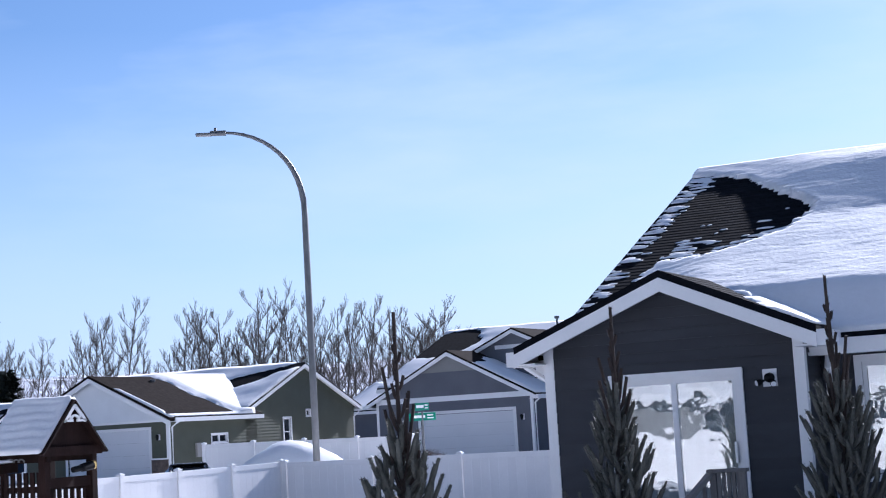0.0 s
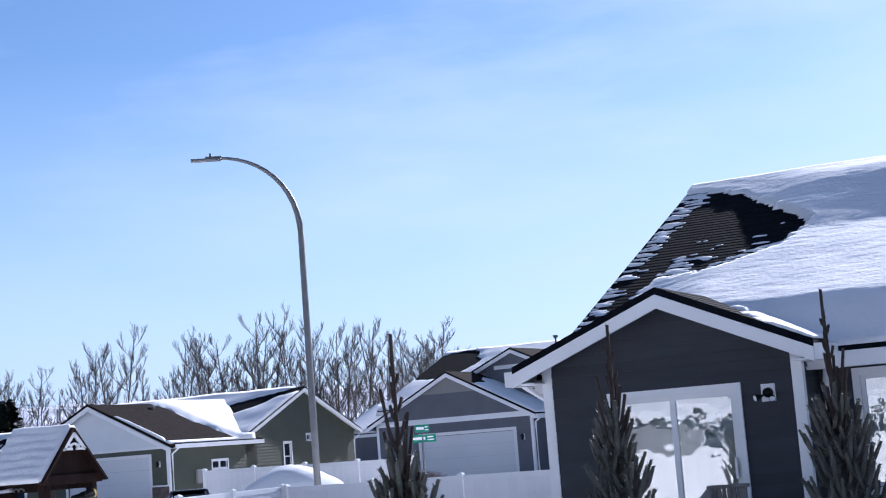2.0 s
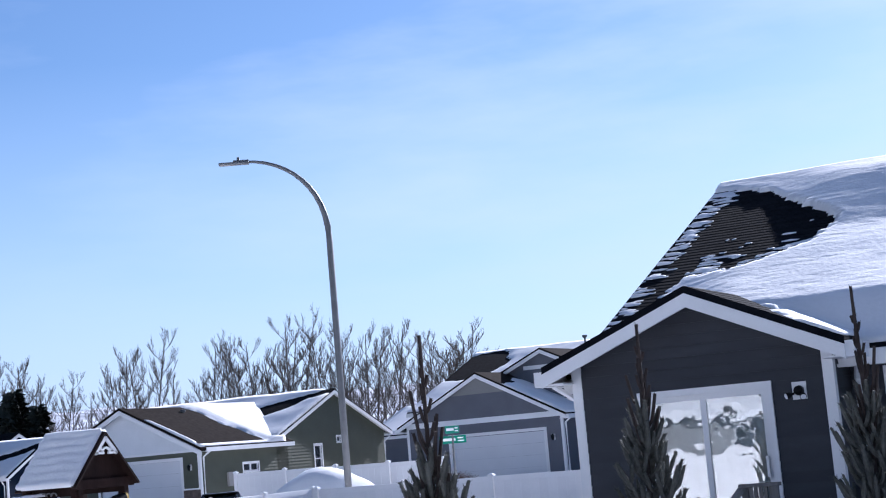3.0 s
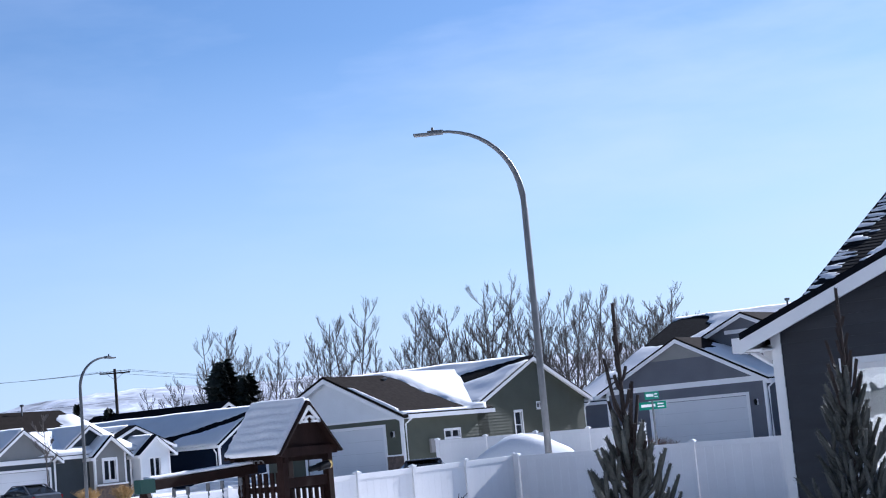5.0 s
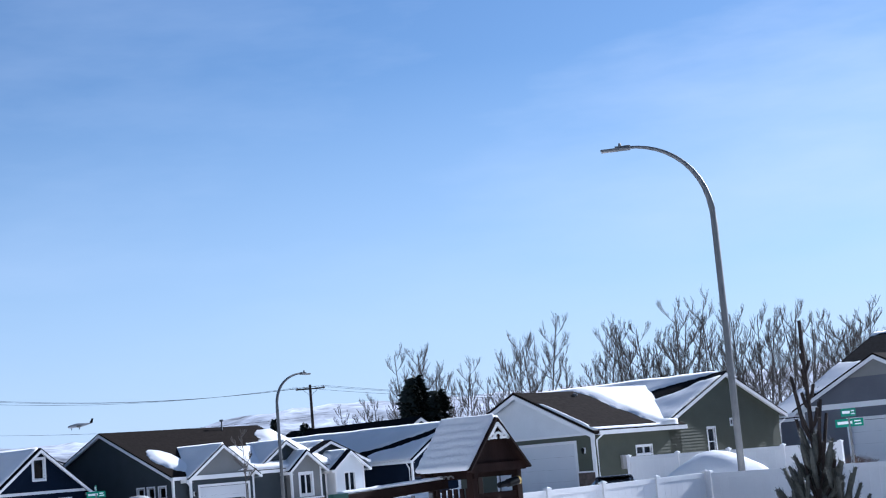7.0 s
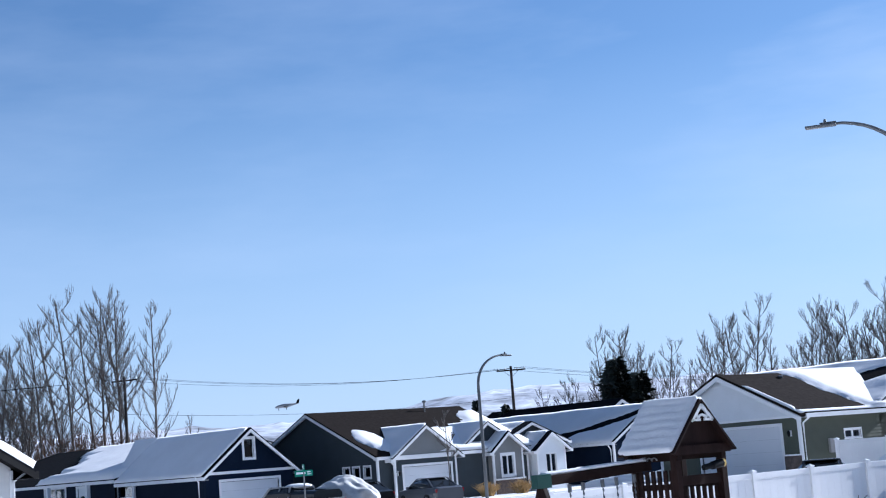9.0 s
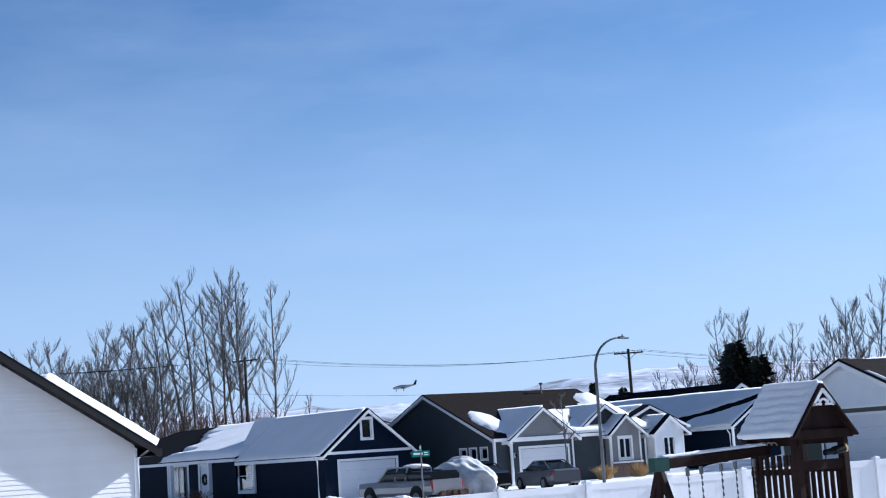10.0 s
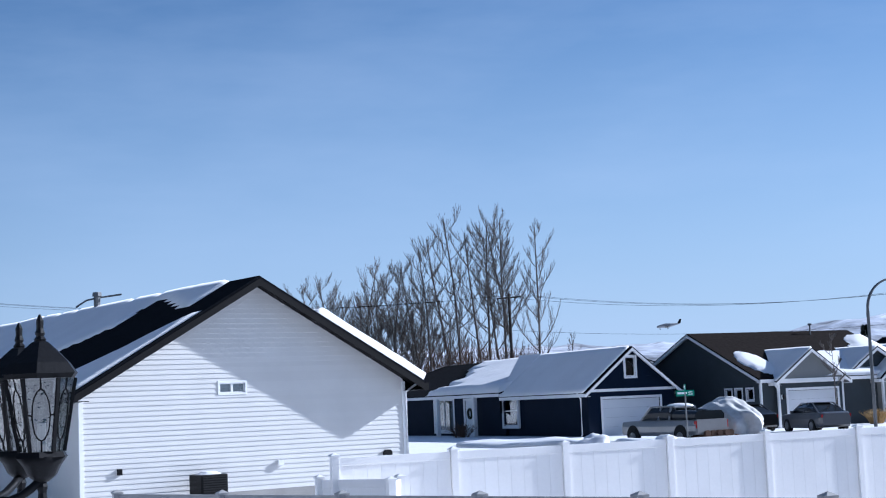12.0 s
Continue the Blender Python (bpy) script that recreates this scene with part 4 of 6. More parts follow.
# ---- row of grey, beige and navy houses along the street ----
def house_row():
    z0 = 0.45
    h = thing("house", (-78, 58, z0), "dark grey house with beige garage gable and brown bare roof", "house")
    wing(h, "y", 52, 63.6, -85.0, -71.3, z0, 3.3, 6.12, GREY, SHINGLE_BROWN, bm_=-78.0, ends=(1, 1), lap=0.16, rake=0.3,
         holes={"a0": [(-74.72, -74.1, 2.1, 2.72), (-73.71, -73.09, 2.1, 2.72), (-72.61, -71.99, 2.1, 2.72)]})
    f = panel_face("y", -1, 52)
    for s in (-74.72, -73.71, -72.61):
        window(h, f, s, s + 0.62, 2.1, 2.72, mullions=0, trim=0.1)
    wing(h, "x", -80, -71.0, 53.0, 57.6, z0, 3.22, 4.85, GREY, SHINGLE, bm_=55.3, ends=(0, 1), lap=0.16, rake=0.3, holes={"a1": [(53.65, 57.15, z0, 2.55)]})
    g = panel_face("x", 1, -71.0)
    garage_door(h, g, 53.65, 57.15, z0, 2.55)
    siding(h, panel_face("x", 1, -70.95), 53.03, 57.57, 3.05, 3.22, 4.82, 0.2, [], BEIGE, sm=55.3)
    band(h, panel_face("x", 1, -70.95), 52.95, 57.6, 3.05, 0.16)
    wall_lantern(h, g, 53.25, 2.2)
    downspout(h, -71.0, 52.95, z0, 3.0, dy=-0.2)
    wing(h, "x", -79, -71.6, 58.45, 63.0, z0, 3.4, 4.85, GREY, SHINGLE, bm_=60.55, ends=(0, 1), lap=0.16, rake=0.3, holes={"a1": [(58.95, 59.85, 1.5, 2.95)]})
    window(h, panel_face("x", 1, -71.6), 58.95, 59.85, 1.5, 2.95, mullions=1, trim=0.15)
    part("stone_base", box(-71.7, -71.48, 58.45, 60.3, z0, 1.35), STONE, h)

    def slope(b0, bm_, ze, zr, a0, ln, lab="thin even snow on a gable slope", fn=None, side=-1):
        run = bm_ - b0
        up = Vector((0, 1, (zr - ze) / run))
        snow_sheet((a0, b0 - 0.33, ze - 0.33 * (zr - ze) / run + 0.12), ln, (run + 0.33) * up.length, (1, 0, 0), up, fn or (lambda u, v: 0.08 + 0.03 * fbm(u * 0.6, v * 0.6, 2)), 0.22, lab)
    slope(53.0, 55.3, 3.22, 4.85, -77, 6.3)
    slope(58.45, 60.55, 3.4, 4.85, -76, 4.7)
    k = 2.82 / 6.7
    up = Vector((-1, 0, k))
    vl = 7.05 * up.length

    def d(u, v):
        n = fbm(u * 0.4, v * 0.5, 3)
        blob = smooth_step(1.1, 0.7, math.hypot((u - 1.35) / 0.95, (v - 2.5) / 2.0) + 0.15 * n)
        far = smooth_step(9.4, 10.4, u + 0.8 * n - 0.5 * (v - 4)) * smooth_step(7.0, 6.2, v + 0.4 * n)
        mid = smooth_step(4.2, 5.2, u + n) * smooth_step(4.4, 3.4, v + 0.5 * n)
        return -0.05 + 0.2 * blob + 0.24 * max(far, mid)
    snow_sheet((-70.95, 51.8, 3.27), 12.1, vl, (0, 1, 0), up, d, 0.25, "white drifts left on a bare brown roof")
    roof_vent(-77.4, 60.5, 5.85, h=0.7)

    h2 = thing("house", (-76, 63, z0), "beige gabled house with stone base and twin window", "house")
    wing(h2, "x", -78, -70.8, 60.35, 62.75, z0, 3.22, 4.16, BEIGE, SHINGLE, bm_=61.5, ends=(0, 1), lap=0.16, rake=0.3, holes={"a1": [(61.05, 61.95, 1.6, 2.8)]})
    window(h2, panel_face("x", 1, -70.8), 61.05, 61.95, 1.6, 2.8, mullions=1, trim=0.15)
    part("stone_base", box(-71.0, -70.68, 60.4, 62.7, z0, 1.3), STONE, h2)
    part("stone_cap", box(-71.0, -70.62, 60.35, 62.75, 1.3, 1.4), WHITE, h2)
    wing(h2, "x", -84, -72.6, 62.2, 68.0, z0, 3.5, 4.7, GREY, SHINGLE, bm_=65.1, ends=(0, 1), lap=0.16, rake=0.3)
    slope(60.35, 61.5, 3.22, 4.16, -76, 5.4)
    slope(62.2, 65.1, 3.5, 4.7, -81, 8, "snow with a bare dark streak", lambda u, v: 0.07 - 0.2 * smooth_step(0.9, 1.5, v - 0.18 * u + 0.5 * fbm(u, v, 2)) * smooth_step(2.9, 2.4, v))

    h3 = thing("house", (-78, 72, z0), "navy house with a pale gabled bay and snowy roof", "house")
    wing(h3, "x", -78, -70.6, 63.75, 66.15, z0, 3.1, 3.98, PALE, SHINGLE, bm_=64.92, ends=(0, 1), lap=0.16, rake=0.3, holes={"a1": [(64.5, 65.35, 1.55, 2.7)]})
    window(h3, panel_face("x", 1, -70.6), 64.5, 65.35, 1.55, 2.7, mullions=1, trim=0.05)
    slope(63.75, 64.92, 3.1, 3.98, -75, 4.3)
    wing(h3, "x", -92, -72.0, 71.9, 79.1, z0, 3.26, 5.45, NAVY, SHINGLE, bm_=75.5, lap=0.16, rake=0.3, holes={})
    downspout(h3, -72.2, 71.8, z0, 2.95, dy=-0.2)
    up = Vector((0, 1, 2.19 / 3.6))

    def d3(u, v):
        n = fbm(u * 0.35, v * 0.5, 5)
        streak = smooth_step(0.6, 0.3, abs(v - 0.5 - 0.42 * (u - 13.0)) + 0.3 * n) * smooth_step(13.2, 14.2, u)
        return 0.13 + 0.05 * n - 0.3 * streak
    snow_sheet((-92, 71.55, 3.12), 20.2, 3.95 * up.length, (1, 0, 0), up, d3, 0.25, "thick snow on a navy house's roof with a bare streak")

    h4 = thing("house", (-88, 81.5, 0.6), "distant navy house with white-trimmed gable", "house")
    wing(h4, "x", -95, -80.7, 79.4, 83.7, 0.6, 5.1, 6.25, NAVY, SHINGLE, lap=0.2, rake=0.35, fascia=0.25)
    h5 = thing("house", (-74, 100, 0.6), "distant house with a low dark roof", "house")
    wing(h5, "x", -84, -64, 96, 106, 0.6, 3.2, 5.0, OLIVE, SHINGLE_BROWN, lap=0.2)
    roof_vent(-75.5, 99, 4.7, h=0.9)
    h6 = thing("house", (-98, 74, 0.5), "distant house behind, roof covered in snow", "house")
    wing(h6, "y", 66, 78, -106, -93, 0.5, 3.4, 5.9, GREY, SHINGLE, lap=0.2)
    up = Vector((-1, 0, 2.5 / 6.5))
    snow_sheet((-92.6, 65.7, 3.4), 12.6, 6.8 * up.length, (0, 1, 0), up, lambda u, v: 0.12 + 0.06 * fbm(u * 0.3, v * 0.3, 1) - 0.25 * smooth_step(0.1, 0.3, fbm(u * 0.12, v * 0.2, 7)), 0.5)


# ---- white house ----
def house_white():
    m = pose(-42, 12.9, 0, 0, 0, 10)
    h = thing("house", (-48, 11.5, 0.3), "white lap-sided house with dark bronze rake trim", "house", turn=10)
    z0 = 0.45
    wing(h, "x", -22, 0, -5.1, 5.2, z0, 3.5, 6.42, WHITE_SIDING, SHINGLE, trim=BLACK_TRIM, lap=0.14, over=0.42, rake=0.66, bm_=0.05, corners=False, single=("a1",), m=m, fascia=0.2, ends=(0, 1),
         holes={"a1": [(-0.98, -0.18, 3.24, 3.52)]})
    f = panel_face("x", 1, 0)
    part("foundation", bar(f, -5.1, 5.2, -0.2, 0.02, 0.0, z0), CONCRETE, h, m=m)
    for s in (-5.1, 5.2):
        part("corner_board", bar(f, s - 0.06, s + 0.06, -0.02, 0.04, z0, 3.4), WHITE, h, m=m)
    window(h, f, -0.98, -0.18, 3.24, 3.52, mullions=1, m=m, trim=0.06, sash=0.03)
    part("outlet_box", bar(f, -4.1, -3.98, 0, 0.1, 1.12, 1.28), IRON, h, m=m)
    part("hose_vent", bar(f, 0.78, 0.95, 0, 0.12, 1.1, 1.26), WHITE, h, m=m)
    downspout(h, 0.06, 5.26, 0.6, 3.4, m=m, dx=0.2, dy=0.3)
    part("electric_meter", tube([m.inverted() @ (m @ Vector((0.02, 4.5, 1.25))), Vector((0.2, 4.5, 1.25))], 0.12, 10), IRON, h, m=m)
    # roof snow: sheltered slope
    k = (6.42 - 3.5) / 5.15
    up = Vector((0, 1, k))
    vl = 5.55 * up.length

    def d(u, v):
        w = v / vl
        n = fbm(u * 0.3, v * 0.5, 3)
        edge = min(12.4 + 8.0 * (w - 0.2), 16.2)
        top = 1.2 if u > 20.5 else 0.93 - 0.05 * max(0.0, u - 17.0)
        low = max(0.12, 0.21 + 0.19 * (u - 20.0))
        bare = smooth_step(-0.2, 0.3, u - edge + 0.7 * n) * smooth_step(-0.02, 0.03, top - w + 0.05 * n) * smooth_step(-0.02, 0.03, w - low + 0.03 * n)
        patch = smooth_step(0.93, 0.97, w) * smooth_step(0.25, 0.45, fbm(u * 0.9, 1.0, 14))
        return 0.06 + 0.03 * n - 0.35 * max(bare, patch)
    snow_sheet((-22, -5.5, 3.42), 22.5, vl, (1, 0, 0), up, d, 0.25, "snow on a roof, melted to dark shingle near the gable", m=m)
    k = (6.42 - 3.5) / 5.15
    up = Vector((0, -1, k))
    vl = 5.55 * up.length

    def d2(u, v):
        w = v / vl
        n = fbm(u * 0.5, v * 0.6, 8)
        strip = max(smooth_step(21.0, 21.3, u + 0.3 * n), smooth_step(0.33, 0.38, w) * smooth_step(19.0, 19.6, u + 0.8 * n))
        return -0.06 + (0.24 + 0.08 * smooth_step(21.0, 22.0, u) + 0.04 * n) * strip * (1 - smooth_step(0.64, 0.69, w + 0.03 * n))
    snow_sheet((-22, 5.6, 3.4), 22.55, vl, (1, 0, 0), up, d2, 0.2, "bright snow strip along a roof edge", m=m)
    # roof antenna-like plumbing vent
    a = m @ Vector((-11.5, 0.0, 6.55))
    v = thing("roof_vent", a, "galvanised furnace vent with a bent arm on the ridge", "vent")
    part("pipe", tube([a, a + Vector((0, 0, 0.42))], 0.12, 8), GALV, v)
    part("cap", tube([a + Vector((0, 0, 0.38)), a + Vector((0, 0, 0.52))], [0.17, 0.15], 8), GALV, v)
    part("arm", tube([a + Vector((-0.2, -0.7, 0.02)), a + Vector((-0.1, -0.35, 0.25)), a + Vector((0, 0, 0.32)), a + Vector((0.3, 0.8, 0.42))], 0.035, 6), GALV, v)
    # air conditioner
    ac = thing("air_conditioner", m @ Vector((0.75, -1.7, 0.3)), "dark grey air-conditioning condenser on a pad by the wall", "air conditioner", turn=10)
    part("case", box(0.35, 1.15, -2.15, -1.35, 0.35, 1.02, None, 0.03), IRON, ac, m=m)
    for i in range(9):
        part("louvre", box(1.152, 1.165, -2.1, -1.4, 0.42 + i * 0.065, 0.45 + i * 0.065), RUBBER, ac, m=m)
    part("snow_cap", tube([m @ Vector((0.75, -1.75, 1.0)), m @ Vector((0.75, -1.75, 1.1))], [0.4, 0.2], 10), SNOW, ac)
    part("pad", box(0.2, 1.3, -2.3, -1.2, 0.2, 0.35), CONCRETE, ac, m=m)


house_patio()
house_green()
house_slate()
house_navy()
house_row()
house_white()


# ---- fences ----
def fence_post(parent, x, y, z0, top, mat, w=0.127, cap_snow=True):
    p = part("post", box(x - w / 2, x + w / 2, y - w / 2, y + w / 2, z0, top - 0.06), mat, parent)
    c = bmesh.new()
    o = w / 2 + 0.02
    box(x - o, x + o, y - o, y + o, top - 0.06, top - 0.03, c)
    vs = [c.verts.new((x + i * o, y + j * o, top - 0.03)) for i, j in ((-1, -1), (1, -1), (1, 1), (-1, 1))]
    ap = c.verts.new((x, y, top + 0.015))
    for k in range(4):
        c.faces.new((vs[k], vs[(k + 1) % 4], ap))
    part("cap", c, mat, p)


def fence_panel(parent, a, b, z0, z1, mat, boards=True, rail=0.14):
    a, b = Vector((*a, 0)), Vector((*b, 0))
    d = (b - a)
    L = d.length
    ang = math.degrees(math.atan2(d.y, d.x))
    m = pose(a.x, a.y, 0, 0, 0, ang)
    e = 0.07
    part("top_rail", box(e, L - e, -0.025, 0.025, z1 - rail, z1, None, 0.006), mat, parent, m=m)
    part("bottom_rail", box(e, L - e, -0.025, 0.025, z0 + 0.05, z0 + 0.2), mat, parent, m=m)
    if boards:
        n = max(1, round((L - 2 * e) / 0.28))
        w = (L - 2 * e) / n
        for i in range(n):
            part("board", box(e + i * w + 0.0015, e + (i + 1) * w - 0.0015, -0.013, 0.013, z0 + 0.2, z1 - rail), mat, parent, m=m)


def fence(name_label, posts, height, mat=None, group="", z=None, cap=0.08):
    mat = mat or VINYL
    f = thing("fence", (posts[0][0], posts[0][1], ground_z(*posts[0])), name_label, "fence", group)
    zs = [(ground_z(*p) if z is None else z) for p in posts]
    for p, zz in zip(posts, zs):
        fence_post(f, p[0], p[1], zz - 0.1, zz + height + cap, mat)
    for (p, q), (za, zb) in zip(zip(posts, posts[1:]), zip(zs, zs[1:])):
        fence_panel(f, p, q, min(za, zb), (za + zb) / 2 + height, mat)
    return f


left_posts = [(-25.0, 9.13 + 2.29 * i) for i in range(11)] + [(-25.0, 34.4), (-25.0, 36.8)]
fence("long white vinyl privacy fence along the street side", left_posts, 1.82, group="white yard fence", z=0.0)
fence("white vinyl privacy fence across the back of the yard", [(-24.87, 36.8), (-22.0, 36.8), (-19.2, 36.8), (-16.4, 36.8), (-13.6, 36.8), (-10.8, 36.8)], 1.8, group="white yard fence", z=0.0)
fence("white vinyl fence round the green house's side yard", [(-36.1, 48.0), (-33.8, 48.0), (-31.5, 48.0), (-29.2, 48.0), (-26.9, 48.0)], 1.78, group="white yard fence")
gx, gy = (6.17 / 6.95, 3.2 / 6.95)
fence("taupe vinyl privacy fence close to the camera", [(-24.4 + gx * 2.42 * i, 5.2 + gy * 2.42 * i) for i in range(9)], 1.47, TAUPE, group="taupe yard fence", z=0.0, cap=0.06)
fence("short white vinyl fence return beside the white house", [(-25.3, 8.95), (-23.9, 9.9), (-23.1, 9.4)], 1.45, group="white yard fence", z=0.0)


# ---- street lamps and signs ----
def street_lamp(base, top_z, bend, reach, head_len, r0, r1, label):
    b = Vector(base)
    way = Vector((*reach, 0))
    L = way.length
    way = way.normalized()
    s = thing("street_lamp", base, label, "street lamp", "street lamps")
    part("base_plate", box(b.x - 0.18, b.x + 0.18, b.y - 0.18, b.y + 0.18, b.z - 0.05, b.z + 0.06, None, 0.02), GALV, s)
    pts = [b, b + Vector((0, 0, (bend - b.z) * 0.5)), Vector((b.x, b.y, bend))]
    for i in range(1, 13):
        a = i / 12 * math.pi / 2
        pts.append(Vector((b.x, b.y, bend)) + way * (L - head_len) * (1 - math.cos(a)) + Vector((0, 0, (top_z - bend) * math.sin(a) ** 0.86)))
    n = len(pts)
    part("pole", tube(pts, [r0 + (r1 - r0) * i / (n - 1) for i in range(n)], 12), GALV, s, smooth=True)
    e = pts[-1]
    q = way.to_track_quat("X", "Z").to_matrix().to_4x4()
    mm = Matrix.Translation(e) @ q
    body = box(-0.12, head_len, -0.14, 0.14, -0.07, 0.0, None, 0.025)
    box(-0.12, head_len * 0.45, -0.07, 0.07, 0.0, 0.06, body)
    head = part("lamp_head", body, GALV, s, m=mm)
    part("lens", box(head_len * 0.4, head_len * 0.95, -0.1, 0.1, -0.08, -0.068), CONCRETE, head, m=mm)
    part("photocell", tube([(head_len * 0.25, 0, 0.05), (head_len * 0.25, 0, 0.16)], [0.05, 0.04], 8), GALV, head, m=mm)


street_lamp((-25.06, 38.79, 0.15), 11.83, 9.2, (-2.64, -1.8), 0.8, 0.11, 0.042, "tall galvanised street lamp with a curved arm behind the fence")
street_lamp((-61.88, 52.12, 0.42), 8.15, 6.4, (0.1, 2.35), 0.5, 0.09, 0.045, "galvanised street lamp with a curved arm by the road")


def street_sign(base, h, label, blades):
    b = Vector(base)
    s = thing("street_sign", base, label, "street sign", "street signs")
    part("post", tube([b, b + Vector((0, 0, h))], 0.03, 8), GALV, s)
    for z, ang, L in blades:
        m = pose(b.x, b.y, b.z + z, 0, 0, ang)
        bl = part("blade", box(-L / 2, L / 2, -0.008, 0.008, 0, 0.23, None, 0.004), STREET_GREEN, s, m=m)
        for side in (-1, 1):
            o = side * 0.0105
            part("letter_bar", box(-L * 0.42, L * 0.1, o - 0.002, o + 0.002, 0.08, 0.16), WHITE, bl, m=m)
            part("letter_bar", box(L * 0.18, L * 0.4, o - 0.002, o + 0.002, 0.135, 0.175), WHITE, bl, m=m)
            part("letter_bar", box(L * 0.18, L * 0.42, o - 0.002, o + 0.002, 0.055, 0.09), WHITE, bl, m=m)


street_sign((-22.15, 40.2, 0.05), 3.0, "green street name blades on a steel post by the fence", [(2.72, 30, 0.8), (3.02, 75, 0.6)])
street_sign((-50.0, 32.9, 0.25), 2.45, "small green street name sign on a post", [(2.3, 60, 0.7), (2.53, -25, 0.5)])


# ---- play set ----
def play_set():
    # frame of the play set: x along the roof's ridge, y across
    R = pose(-16.05, 17.9, 0, 0, 0, 0)
    p = thing("play_set", (-16.5, 17.3, 0), "dark stained wooden play tower with snowy roof and swing beam", "play set")
    L, W_, ze, zr = 1.02, 0.68, 2.60, 3.37
    for sy_ in (-1, 1):
        c = [Vector((0.1, sy_ * W_, ze)), Vector((-L, sy_ * W_, ze)), Vector((-L, 0, zr)), Vector((0.1, 0, zr))]
        b = mesh([*c, *[v - Vector((0, 0, 0.04)) for v in c]], ((0, 1, 2, 3), (7, 6, 5, 4), (0, 4, 5, 1), (1, 5, 6, 2), (2, 6, 7, 3), (3, 7, 4, 0)))
        bmesh.ops.recalc_face_normals(b, faces=b.faces)
        part("roof_panel", b, WOOD, p, m=R)
        for x in (0.1, -L):
            part("barge_board", beam((x, sy_ * (W_ + 0.03), ze - 0.05), (x, 0, zr - 0.02), 0.1, 0.03), WOOD, p, m=R)
    for x in (0.02, -L + 0.1):
        g = mesh([(x, -W_ * 0.86, ze + 0.06), (x, W_ * 0.86, ze + 0.06), (x, 0, zr - 0.06), (x - 0.03, -W_ * 0.86, ze + 0.06), (x - 0.03, W_ * 0.86, ze + 0.06), (x - 0.03, 0, zr - 0.06)],
                 ((0, 1, 2), (5, 4, 3), (0, 3, 4, 1), (1, 4, 5, 2), (2, 5, 3, 0)))
        bmesh.ops.recalc_face_normals(g, faces=g.faces)
        part("gable_board", g, WOOD, p, m=R)
        part("tie_beam", box(x - 0.05, x + 0.04, -W_, W_, ze - 0.08, ze + 0.06), WOOD, p, m=R)
    # white gable ornament
    o = bmesh.new()
    for s in (-1, 1):
        beam((0.13, s * 0.24, zr - 0.34), (0.13, 0, zr - 0.1), 0.035, 0.05, o)
        beam((0.13, s * 0.24, zr - 0.33), (0.13, s * 0.05, zr - 0.33), 0.035, 0.035, o)
        beam((0.13, s * 0.08, zr - 0.33), (0.13, s * 0.12, zr - 0.24), 0.03, 0.03, o)
    for i in range(8):
        a, b2 = math.pi * i / 8, math.pi * (i + 1) / 8
        beam((0.13, 0.09 * math.cos(a), zr - 0.34 + 0.09 * math.sin(a)), (0.13, 0.09 * math.cos(b2), zr - 0.34 + 0.09 * math.sin(b2)), 0.03, 0.03, o)
    part("ornament", o, WHITE, p, "white cut-out gable ornament", m=R)
    # brass-coloured scroll on the eave
    o = bmesh.new()
    for k in (-0.5, -0.4, -0.6):
        for i in range(6):
            a, b2 = math.pi * i / 6, math.pi * (i + 1) / 6
            beam((k + 0.06 * math.cos(a), -W_ + 0.08, ze - 0.14 + 0.045 * math.sin(a)), (k + 0.06 * math.cos(b2), -W_ + 0.08, ze - 0.14 + 0.045 * math.sin(b2)), 0.018, 0.018, o)
    part("scroll", o, WOOD_GREY, p, "brass scroll ornament", m=R)
    for x, y in ((-0.05, -0.5), (-0.05, 0.55), (-0.9, -0.5), (-0.9, 0.55)):
        part("post", box(x - 0.06, x + 0.06, y - 0.06, y + 0.06, 0, ze + 0.05, None, 0.008), WOOD, p, m=R)
    part("floor", box(-1.06, 0.02, -0.56, 0.56, 1.15, 1.22), WOOD, p, m=R)
    for y in (-0.5, 0.5):
        part("hand_rail", box(-1.0, -0.05, y - 0.03, y + 0.03, 2.0, 2.09), WOOD, p, m=R)
        part("low_rail", box(-1.0, -0.05, y - 0.03, y + 0.03, 1.3, 1.38), WOOD, p, m=R)
        part("eave_beam", box(-1.1, 0.05, y - 0.04, y + 0.04, ze - 0.16, ze - 0.02), WOOD, p, m=R)
        for i in range(7):
            part("slat", box(-0.94 + i * 0.13, -0.87 + i * 0.13, y - 0.045, y - 0.015, 1.25, 2.3 if y < 0 else 2.0), WOOD, p, m=R)
    part("end_rail", box(-0.08, -0.02, -0.5, 0.5, 2.05, 2.2), WOOD, p, m=R)
    # toy telescope
    t = part("telescope", tube([(0.03, 0.03, 2.30), (0.05, 0.2, 2.32), (0.05, 0.21, 2.32), (0.07, 0.42, 2.35)], [0.045, 0.05, 0.065, 0.07], 10), IRON, p, "black toy telescope with brass rim", m=R)
    part("rim", tube([(0.07, 0.41, 2.35), (0.074, 0.46, 2.355)], [0.068, 0.068], 10), BRASS, t, m=R)
    # swing beam, frame legs, chains
    e0, e1 = Vector((-0.65, -0.45, 2.39)), Vector((-0.65, -2.76, 2.3))
    part("swing_beam", beam(e0, e1, 0.09, 0.15, None, 0.01), WOOD, p, m=R)
    part("beam_bracket", beam(e1 + Vector((0, 0.14, 0)), e1 + Vector((0, -0.14, 0)), 0.14, 0.2), PLASTIC_GREEN, p, "green steel beam bracket", m=R)
    side = Vector((1, 0, 0))
